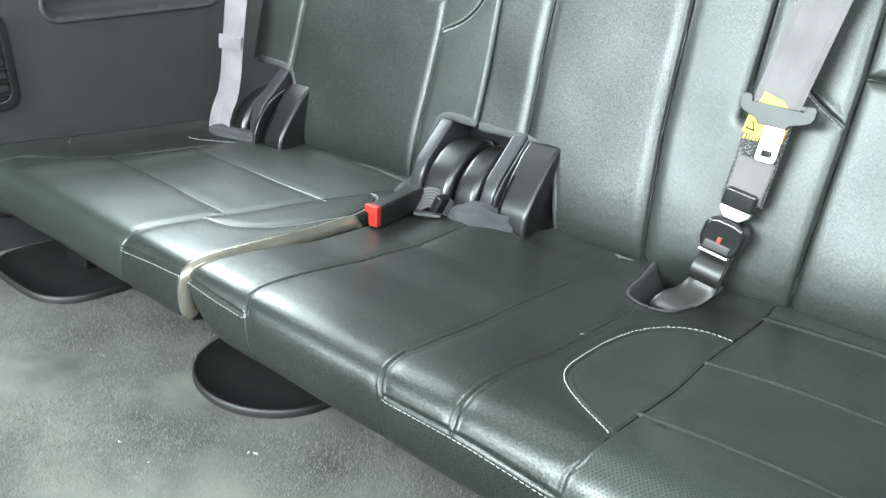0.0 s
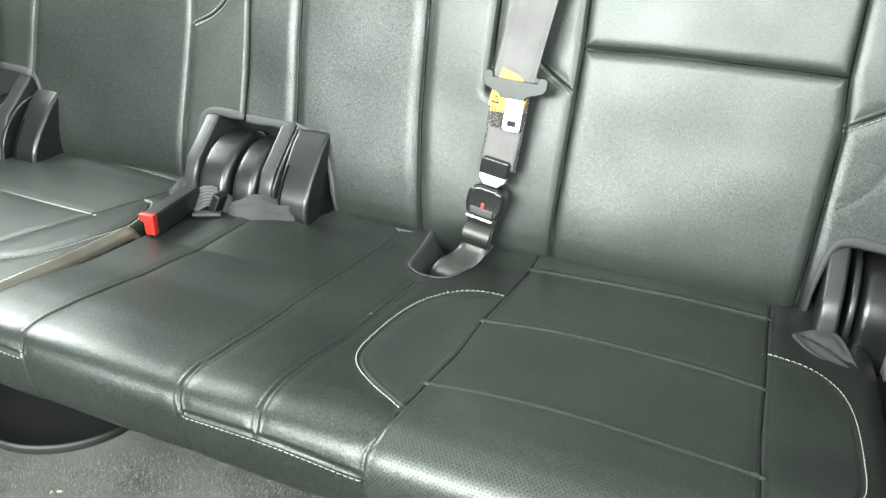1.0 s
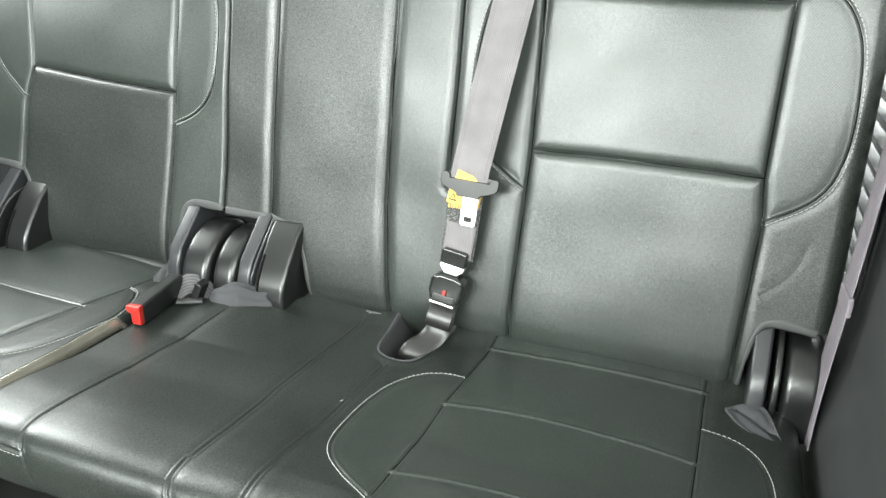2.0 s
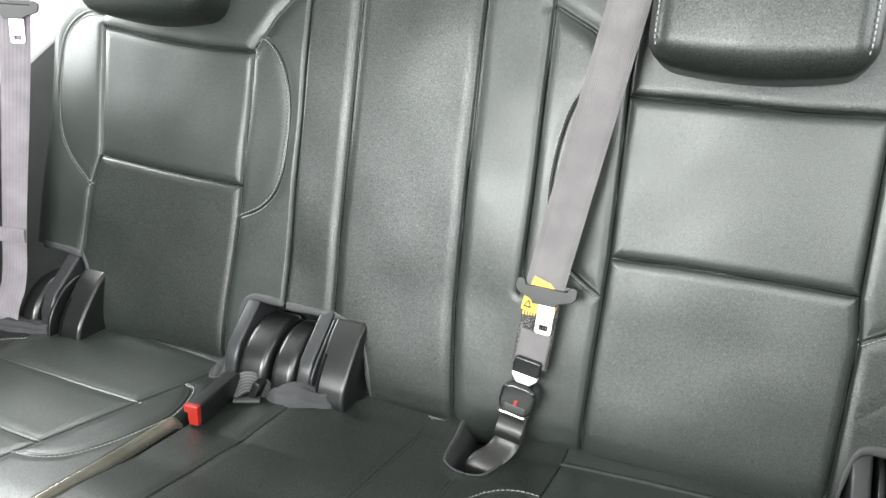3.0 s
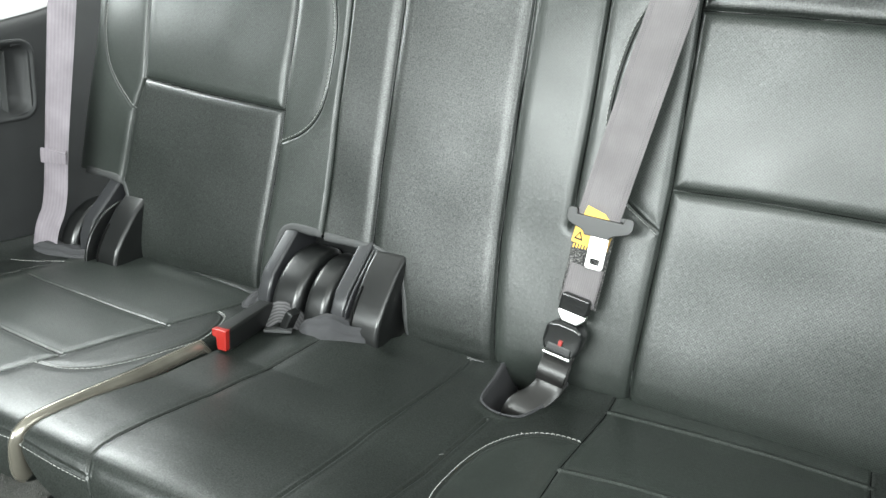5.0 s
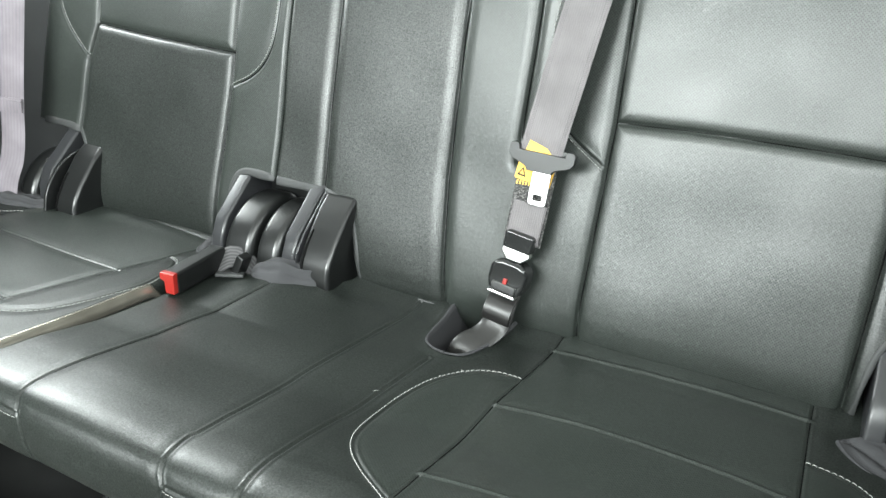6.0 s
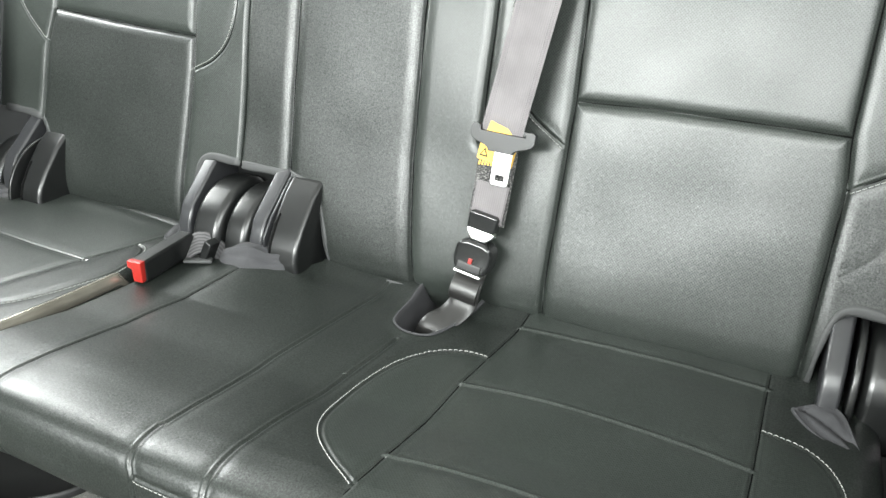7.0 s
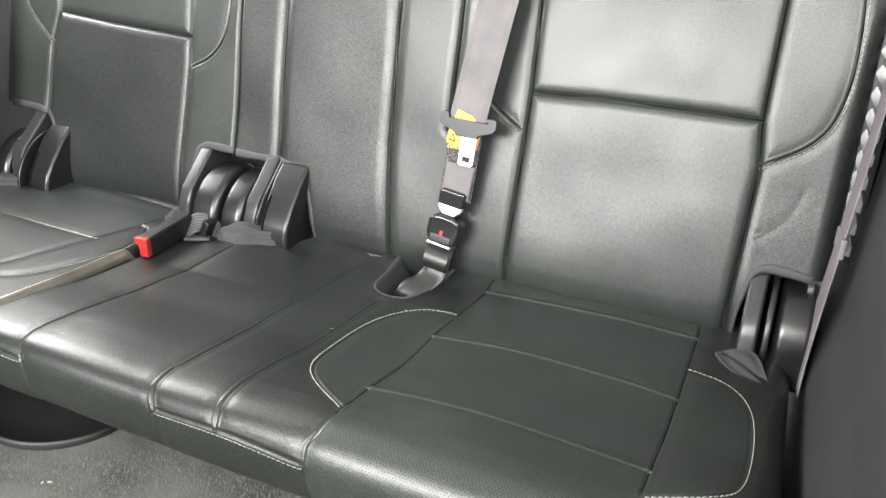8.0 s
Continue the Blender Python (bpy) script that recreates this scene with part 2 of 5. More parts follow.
def extrude_profile(points, x0, x1, width=0.003, segments=2, axis="x"):
    """A closed outline in (y, z) drawn out along x; or in (x, z) along y; or in (x, y) along z."""
    bm = bmesh.new()
    put = {"x": lambda a, b, c: (c, a, b), "y": lambda a, b, c: (a, c, b), "z": lambda a, b, c: (a, b, c)}[axis]
    v0 = [bm.verts.new(put(a, b, x0)) for a, b in points]
    v1 = [bm.verts.new(put(a, b, x1)) for a, b in points]
    bm.faces.new(v0)
    bm.faces.new(v1[::-1])
    n = len(points)
    for i in range(n):
        bm.faces.new((v0[i], v1[i], v1[(i + 1) % n], v0[(i + 1) % n]))
    bmesh.ops.recalc_face_normals(bm, faces=bm.faces[:])
    if width:
        bevel(bm, width, segments)
    return bm


def smooth_line(points, step=0.004, rounds=2):
    """A polyline with its corners cut, at even steps."""
    p = np.array(points, float)
    for _ in range(rounds):
        q = [p[0]]
        for a, b in zip(p[:-1], p[1:]):
            q += [a * 0.75 + b * 0.25, a * 0.25 + b * 0.75]
        q.append(p[-1])
        p = np.array(q)
    return resample(p, step)


def resample(p, step):
    p = np.array(p, float)
    d = np.r_[0, np.cumsum(np.linalg.norm(np.diff(p, axis=0), axis=1))]
    n = max(2, int(round(d[-1] / step)) + 1)
    s = np.linspace(0, d[-1], n)
    return np.stack([np.interp(s, d, p[:, k]) for k in range(p.shape[1])], 1)


def tube(points, radius, sides=8, flat=1.0, normal=None):
    """A round or flattened cord along 3D points."""
    p = np.array(points, float)
    t = np.gradient(p, axis=0)
    t /= np.linalg.norm(t, axis=1)[:, None] + 1e-12
    up = np.array(normal if normal is not None else (0, 0, 1.0))
    verts, faces = [], []
    n = len(p)
    for i in range(n):
        side = np.cross(t[i], up)
        if np.linalg.norm(side) < 1e-6:
            side = np.cross(t[i], (1, 0, 0.1))
        side /= np.linalg.norm(side)
        nn = np.cross(side, t[i])
        for k in range(sides):
            a = 2 * math.pi * k / sides
            r = np.interp(i, np.linspace(0, n - 1, len(radius)), radius) if np.ndim(radius) else radius
            verts.append(p[i] + r * (math.cos(a) * side + flat * math.sin(a) * nn))
    for i in range(n - 1):
        for k in range(sides):
            a, b = i * sides + k, i * sides + (k + 1) % sides
            faces.append((a, b, b + sides, a + sides))
    faces.append(tuple(range(sides))[::-1])
    faces.append(tuple((n - 1) * sides + k for k in range(sides)))
    return verts, faces


def ribbon(name, points, across, width, thick, mat, parent=None, label=""):
    """Webbing: a strap along 3D points; across gives the direction of its width at each point, or one for all."""
    p = resample(smooth_line(points, 0.006), 0.006)
    n = len(p)
    a = np.array(across, float)
    if a.ndim == 1:
        a = np.repeat(a[None], n, 0)
    else:
        a = np.stack([np.interp(np.linspace(0, 1, n), np.linspace(0, 1, len(a)), a[:, k]) for k in range(3)], 1)
    t = np.gradient(p, axis=0)
    t /= np.linalg.norm(t, axis=1)[:, None]
    a -= (a * t).sum(1)[:, None] * t
    a /= np.linalg.norm(a, axis=1)[:, None]
    nn = np.cross(t, a)
    cols = np.array([-1, -0.96, -0.5, 0, 0.5, 0.96, 1])
    up = np.array([0.2, 0.5, 0.5, 0.5, 0.5, 0.5, 0.2])
    ring = [(c, u) for c, u in zip(cols, up)] + [(c, -u) for c, u in zip(cols[::-1], up[::-1])]
    k = len(ring)
    verts, faces, us = [], [], []
    length = np.r_[0, np.cumsum(np.linalg.norm(np.diff(p, axis=0), axis=1))]
    for i in range(n):
        for c, u in ring:
            verts.append(p[i] + a[i] * c * width / 2 + nn[i] * u * thick)
            us.append((c * width / 2, length[i]))
    for i in range(n - 1):
        for q in range(k):
            r = (q + 1) % k
            faces.append((i * k + q, i * k + r, i * k + k + r, i * k + k + q))
    faces.append(tuple(range(k))[::-1])
    faces.append(tuple((n - 1) * k + q for q in range(k)))
    ob = mesh_object(name, verts, faces, mat, parent, label)
    uv = ob.data.uv_layers.new(name="UVMap")
    for loop in ob.data.loops:
        uv.data[loop.index].uv = us[loop.vertex_index]
    ob.data.set_sharp_from_angle(angle=radians(50))
    return ob


# ---- upholstery: a padded surface with sewn seams, cut into its leather panels ----


def line_distance(U, S, line):
    d = np.full(U.shape, 9.0)
    p = np.array(line, float)
    lo, hi = p.min(0) - 0.07, p.max(0) + 0.07
    m = (U > lo[0]) & (U < hi[0]) & (S > lo[1]) & (S < hi[1])
    if not m.any():
        return d
    u, s = U[m], S[m]
    best = np.full(u.shape, 9.0)
    for a, b in zip(p[:-1], p[1:]):
        e = b - a
        t = np.clip(((u - a[0]) * e[0] + (s - a[1]) * e[1]) / max(1e-12, e @ e), 0, 1)
        best = np.minimum(best, np.hypot(u - a[0] - t * e[0], s - a[1] - t * e[1]))
    d[m] = best
    return d


def inside(U, S, poly):
    r = np.zeros(U.shape, bool)
    n = len(poly)
    for i in range(n):
        (x0, y0), (x1, y1) = poly[i], poly[(i + 1) % n]
        if y0 == y1:
            continue
        c = ((y0 > S) != (y1 > S)) & (U < (x1 - x0) * (S - y0) / (y1 - y0) + x0)
        r ^= c
    return r


class Padding:
    """A padded surface: a side profile swept across x, with rounded ends."""

    def __init__(self, profile, x0, x1, end_radius=0.025, step=0.0015, flip=1.0, ends=(True, True)):
        p = resample(profile, step)
        k = 9
        wide = np.vstack([2 * p[0] - p[k:0:-1], p, 2 * p[-1] - p[-2:-k - 2:-1]])
        p = np.stack([np.convolve(wide[:, c], np.ones(2 * k + 1) / (2 * k + 1), "valid") for c in (0, 1)], 1)
        t = np.gradient(p, axis=0)
        t /= np.linalg.norm(t, axis=1)[:, None]
        n = np.stack([t[:, 1], -t[:, 0]], 1) * flip
        k = 9
        pad = np.pad(n, ((k, k), (0, 0)), mode="edge")
        n = np.stack([np.convolve(pad[:, c], np.ones(2 * k + 1) / (2 * k + 1), "valid") for c in (0, 1)], 1)
        self.p, self.n = p, n / np.linalg.norm(n, axis=1)[:, None]
        self.s = np.r_[0, np.cumsum(np.linalg.norm(np.diff(p, axis=0), axis=1))]
        r, q = end_radius if isinstance(end_radius, tuple) else (end_radius, end_radius)
        cols = []
        a0, a1 = x0 + (r if ends[0] else 0), x1 - (q if ends[1] else 0)
        angles = np.linspace(90, 8, 9)
        if ends[0]:
            cols += [(x0, r + 0.045), (x0, r + 0.02)] + [(x0 + r - r * math.sin(radians(a)), r * (1 - math.cos(radians(a)))) for a in angles]
        cols += [(x, 0.0) for x in np.linspace(a0, a1, int((a1 - a0) / step) + 1)]
        if ends[1]:
            cols += [(x1 - q + q * math.sin(radians(a)), q * (1 - math.cos(radians(a)))) for a in angles[::-1]] + [(x1, q + 0.02), (x1, q + 0.045)]
        self.x, self.inset = np.array([c[0] for c in cols]), np.array([c[1] for c in cols])
        self.U, self.S = np.meshgrid(self.x, self.s)
        self.h, self.dip, self.cut = (np.zeros(self.U.shape) for _ in range(3))
        self.barrier = np.full(self.U.shape, 9.0)
        self.flare = np.zeros(self.U.shape)

    def seam(self, line, reach=0.018, depth=0.0018, split=True, crease=0.0005, bead=0.0006, ridge=0.0):
        """A narrow sewn crease between two stuffed panels that roll softly down to it."""
        d = line_distance(self.U, self.S, line)
        low = depth * np.clip(1 - d / reach, 0, 1) ** 2.2
        cut = crease * np.exp(-(d / 0.0019) ** 2)
        for now, field in ((low, self.dip), (cut, self.cut)):
            more = np.maximum(now - field, 0)
            field += more
            self.h -= more
        self.h += bead * np.exp(-((d - 0.0026) / 0.0014) ** 2) + ridge * np.exp(-(d / 0.0022) ** 2)
        if split:
            self.barrier = np.minimum(self.barrier, d)
        return line

    def ruffle(self, height, size, seed):
        rng = np.random.RandomState(seed)
        for _ in range(7):
            a, f = rng.uniform(0, math.pi), rng.uniform(0.6, 1.6) / size
            self.h += height / 3 * np.sin(2 * math.pi * f * (self.U * math.cos(a) + self.S * math.sin(a)) + rng.uniform(0, 6.28))

    def point(self, u, s, lift=0.0):
        """The place on the finished surface at (x, length along the profile)."""
        i = np.clip(np.searchsorted(self.s, s), 1, len(self.s) - 1)
        j = np.clip(np.searchsorted(self.x, u), 1, len(self.x) - 1)
        i = i if abs(self.s[i] - s) < abs(self.s[i - 1] - s) else i - 1
        q = np.array([np.interp(s, self.s, self.p[:, 0]), np.interp(s, self.s, self.p[:, 1])])
        h = self.h[i, j] - self.inset[j] + lift
        q = q + self.n[i] * h
        return np.array([u, q[0], q[1]]), np.array([0, self.n[i][0], self.n[i][1]])

    def place(self):
        off = self.h - self.inset[None, :]
        y = self.p[:, 0][:, None] + self.n[:, 0][:, None] * off
        z = self.p[:, 1][:, None] + self.n[:, 1][:, None] * off
        V = np.stack([self.U + self.flare, y, z], 2)
        du, ds = np.gradient(V, axis=1), np.gradient(V, axis=0)
        N = np.cross(du, ds)
        N /= np.linalg.norm(N, axis=2)[:, :, None] + 1e-12
        want = np.array([0, self.n[len(self.n) // 2][0], self.n[len(self.n) // 2][1]])
        mid = N[len(self.s) // 2, len(self.x) // 2]
        if mid @ want < 0:
            N = -N
        return V, N

    def build(self, parent, seeds, holes=(), name="panel", least=40):
        """Cut along the seams and build each leather panel. seeds: (x, s, material, label)."""
        V, N = self.place()
        R, C = self.U.shape
        uc = (self.U[:-1, :-1] + self.U[1:, 1:]) / 2
        sc = (self.S[:-1, :-1] + self.S[1:, 1:]) / 2
        solid = np.ones(uc.shape, bool)
        for poly in holes:
            solid &= ~inside(uc, sc, poly)
        bar = np.minimum.reduce([self.barrier[:-1, :-1], self.barrier[1:, :-1], self.barrier[:-1, 1:], self.barrier[1:, 1:]]) < 0.0014
        lab = np.where(solid & ~bar, 0, -1)
        lab[~solid] = -2
        ids = 0
        for i0 in range(R - 1):
            for j0 in np.nonzero(lab[i0] == 0)[0]:
                if lab[i0, j0] != 0:
                    continue
                ids += 1
                stack = [(i0, j0)]
                lab[i0, j0] = ids
                while stack:
                    i, j = stack.pop()
                    for a, b in ((i + 1, j), (i - 1, j), (i, j + 1), (i, j - 1)):
                        if 0 <= a < R - 1 and 0 <= b < C - 1 and lab[a, b] == 0:
                            lab[a, b] = ids
                            stack.append((a, b))
        count = np.bincount(lab[lab > 0], minlength=ids + 1)
        for k in range(1, ids + 1):
            if count[k] < least:
                lab[lab == k] = -1
        for _ in range(12):
            empty = lab == -1
            if not empty.any():
                break
            for di, dj in ((1, 0), (-1, 0), (0, 1), (0, -1)):
                sh = np.full(lab.shape, -1)
                src = lab[max(0, -di):lab.shape[0] - max(0, di), max(0, -dj):lab.shape[1] - max(0, dj)]
                sh[max(0, di):lab.shape[0] - max(0, -di), max(0, dj):lab.shape[1] - max(0, -dj)] = src
                take = (lab == -1) & (sh > 0)
                lab[take] = sh[take]
        made = []
        for k in np.unique(lab[lab > 0]):
            ii, jj = np.nonzero(lab == k)
            q = np.stack([ii * C + jj, ii * C + jj + 1, (ii + 1) * C + jj + 1, (ii + 1) * C + jj], 1)
            used, inv = np.unique(q, return_inverse=True)
            q = inv.reshape(q.shape)
            mat, label = LEATHER, ""
            for su, ss, smat, slabel in seeds:
                i, j = np.searchsorted(self.s, ss), np.searchsorted(self.x, su)
                if lab[min(i, R - 2), min(j, C - 2)] == k:
                    mat, label = smat, slabel
            vs, ns = V.reshape(-1, 3)[used], N.reshape(-1, 3)[used]
            fn = np.cross(vs[q[:, 1]] - vs[q[:, 0]], vs[q[:, 2]] - vs[q[:, 0]])
            if (fn * ns[q[:, 0]]).sum() < 0:
                q = q[:, ::-1]
            ob = mesh_object(name, vs, q, mat, parent, label, ns)
            flat = np.stack([self.U.reshape(-1)[used], self.S.reshape(-1)[used]], 1)
            layer = ob.data.uv_layers.new(name="UVMap")
            layer.data.foreach_set("uv", flat[np.asarray(q).reshape(-1)].astype(np.float32).reshape(-1))
            made.append(ob)
        return made

    def seam_shades(self, parent, lines, holes=(), radius=0.0008):
        """A black cord along each sewn crease, in place of the shade at its bottom."""
        for line in lines:
            p = resample(line, 0.004)
            keep = (p[:, 1] > 0.004) & (p[:, 1] < self.s[-1] - 0.004) & (p[:, 0] > self.x[0] + 0.004) & (p[:, 0] < self.x[-1] - 0.004)
            for poly in holes:
                keep &= ~inside(p[:, 0], p[:, 1], poly)
            p = p[keep]
            if len(p) < 8:
                continue
            q = np.array([self.point(u, v)[0] for u, v in p])
            n = np.array([self.point(u, v)[1] for u, v in p])
            wide = np.vstack([2 * q[0] - q[4:0:-1], q, 2 * q[-1] - q[-2:-6:-1]])
            q = np.stack([np.convolve(wide[:, c], np.ones(9) / 9, "valid") for c in range(3)], 1)
            v, f = tube(q - n * 0.0002, radius, 6, 1.0, n[len(n) // 2])
            mesh_object("seam_shade", v, f, SHADE_BLACK, parent)

    def stitches(self, line, parent, offset=0.0035, length=0.0040, gap=0.0014, radius=0.00046, both=False, lift=0.0007):
        """A row of single thread stitches beside a seam."""
        p = resample(line, length + gap)
        verts, faces = [], []
        for side in ((1, -1) if both else (1,)):
            for a, b in zip(p[:-1], p[1:]):
                e = (b - a) / (np.linalg.norm(b - a) + 1e-9)
                w = np.array([-e[1], e[0]]) * offset * side
                c0, c1 = a + w, a + w + e * length
                q0, n0 = self.point(c0[0], c0[1], lift)
                q1, _ = self.point(c1[0], c1[1], lift)
                v, f = tube([q0 - n0 * radius, q0 * 0.75 + q1 * 0.25 + n0 * radius * 0.6, q0 * 0.25 + q1 * 0.75 + n0 * radius * 0.6, q1 - n0 * radius], radius, 5, 1.0, n0)
                k = len(verts)
                verts += v
                faces += [tuple(i + k for i in ff) for ff in f]
        return mesh_object("stitching", verts, faces, THREAD, parent, "pale grey stitching")


# ---- the car's inside: floor, sides, roof ----
def structure(ob, label, category):
    return tagged(ob, label, category, kind="structure")


def carpet_floor():
    nx, ny = 190, 150
    xs, ys = np.linspace(-1.12, 0.62, nx), np.linspace(-2.5, 1.15, ny)
    near = np.linspace(-0.72, 0.0, 150)
    ys = np.unique(np.r_[np.linspace(-2.5, -0.72, 30), near, np.linspace(0.0, 1.15, 20)])
    X, Y = np.meshgrid(xs, ys)
    rng = np.random.RandomState(4)
    Z = 0.0006 * rng.rand(*X.shape)
    for _ in range(6):
        a, f = rng.uniform(0, 3.1), rng.uniform(3, 9)
        Z += 0.0006 * np.sin(f * 2 * math.pi * (X * math.cos(a) + Y * math.sin(a)) + rng.uniform(0, 6))
    R, C = X.shape
    i, j = np.meshgrid(np.arange(R - 1), np.arange(C - 1), indexing="ij")
    q = np.stack([i * C + j, i * C + j + 1, (i + 1) * C + j + 1, (i + 1) * C + j], 2).reshape(-1, 4)
    ob = mesh_object("floor", np.stack([X, Y, Z], 2).reshape(-1, 3), q, CARPET)
    return structure(ob, "grey cut-pile car carpet, worn and dusty", "floor")


carpet_floor()


def carpet_pile():
    """Short tufts of the carpet where the camera sees it close."""
    rng = np.random.RandomState(9)
    n = 150000
    x, y = rng.uniform(-1.0, 0.06, n), rng.uniform(-0.78, -0.30, n)
    a, l = rng.uniform(0, 6.283, n), rng.uniform(0.0025, 0.0055, n)
    lean, w = rng.uniform(0.5, 1.35, n), rng.uniform(0.00022, 0.00042, n)
    base = np.stack([x, y, np.full(n, 0.0)], 1)
    side = np.stack([-np.sin(a), np.cos(a), np.zeros(n)], 1) * w[:, None]
    tip = base + np.stack([np.cos(a) * np.sin(lean), np.sin(a) * np.sin(lean), np.cos(lean)], 1) * l[:, None]
    verts = np.stack([base - side, base + side, tip], 1).reshape(-1, 3)
    faces = np.arange(3 * n).reshape(-1, 3)
    ob = mesh_object("carpet_pile", verts, faces, PILE, smooth=False)
    return tagged(ob, "short grey tufts of worn car carpet", "carpet", kind="stuff")


carpet_pile()


def wall_with_holes(name, axis, at, thick, a0, a1, b0, b1, holes, mat, label):
    """A thick wall across one axis with rectangular openings; a runs along the floor, b up."""
    bm = bmesh.new()
    az = sorted({a0, a1, *[h[0] for h in holes], *[h[1] for h in holes]})
    bz = sorted({b0, b1, *[h[2] for h in holes], *[h[3] for h in holes]})
    for i in range(len(az) - 1):
        for j in range(len(bz) - 1):
            ca, cb = (az[i] + az[i + 1]) / 2, (bz[j] + bz[j + 1]) / 2
            if any(h[0] < ca < h[1] and h[2] < cb < h[3] for h in holes):
                continue
            if axis == "x":
                lo, hi = (at, az[i], bz[j]), (at + thick, az[i + 1], bz[j + 1])
            else:
                lo, hi = (az[i], at, bz[j]), (az[i + 1], at + thick, bz[j + 1])
            size = [h - l for l, h in zip(lo, hi)]
            mid = [(h + l) / 2 for l, h in zip(lo, hi)]
            bmesh.ops.create_cube(bm, size=1.0, matrix=Matrix.Translation(mid) @ Matrix.Diagonal((*size, 1)))
    bmesh.ops.remove_doubles(bm, verts=bm.verts[:], dist=1e-5)
    seen, dead = {}, []
    for f in bm.faces:
        key = tuple(round(c, 4) for c in f.calc_center_median())
        if key in seen:
            dead += [f, seen[key]]
        seen[key] = f
    bmesh.ops.delete(bm, geom=list(set(dead)), context='FACES')
    ob = part(name, bm, mat, smooth=False)
    return structure(ob, label, "wall")


# Cabin shell mostly out of view; openings shifted and sized to steer the daylight.
wall_with_holes("wall_left", "x", -1.16, 0.05, -2.5, 1.15, 0.0, 1.12, [(-2.45, -1.34, 0.55, 0.98), (-0.46, 0.78, 0.60, 0.93)], TRIM, "charcoal body side with window openings")
wall_with_holes("wall_right", "x", 0.60, 0.05, -2.5, 1.15, 0.0, 1.12, [(-2.15, -0.58, 0.06, 1.04), (-0.46, 0.78, 0.64, 0.92)], TRIM, "charcoal body side with open door and window")
wall_with_holes("wall_rear", "y", 1.15, 0.05, -1.16, 0.65, 0.0, 1.12, [(-0.95, 0.45, 0.62, 1.02)], TRIM, "charcoal tailgate lining with rear window opening")
wall_with_holes("wall_front", "y", -2.55, 0.05, -1.16, 0.65, 0.0, 1.12, [(-1.02, 0.12, 0.70, 1.05)], TRIM, "unseen dark front end of the cabin, opening placed to steer light")
# Ceiling out of view, kept pale to bounce light onto the cushions.
structure(part("ceiling", box((-1.16, -2.55, 1.12), (0.65, 1.2, 1.17), width=0.0), HEADLINER), "pale grey woven headliner", "ceiling")



def outside_ground():
    bm = bmesh.new()
    bmesh.ops.create_grid(bm, x_segments=8, y_segments=8, size=400.0, matrix=Matrix.Translation((0, 0, -0.75)))
    return structure(part("ground", bm, CONCRETE, smooth=False), "pale sunlit concrete ground outside the car", "ground")


outside_ground()

# ---- side trim beside the bench ----


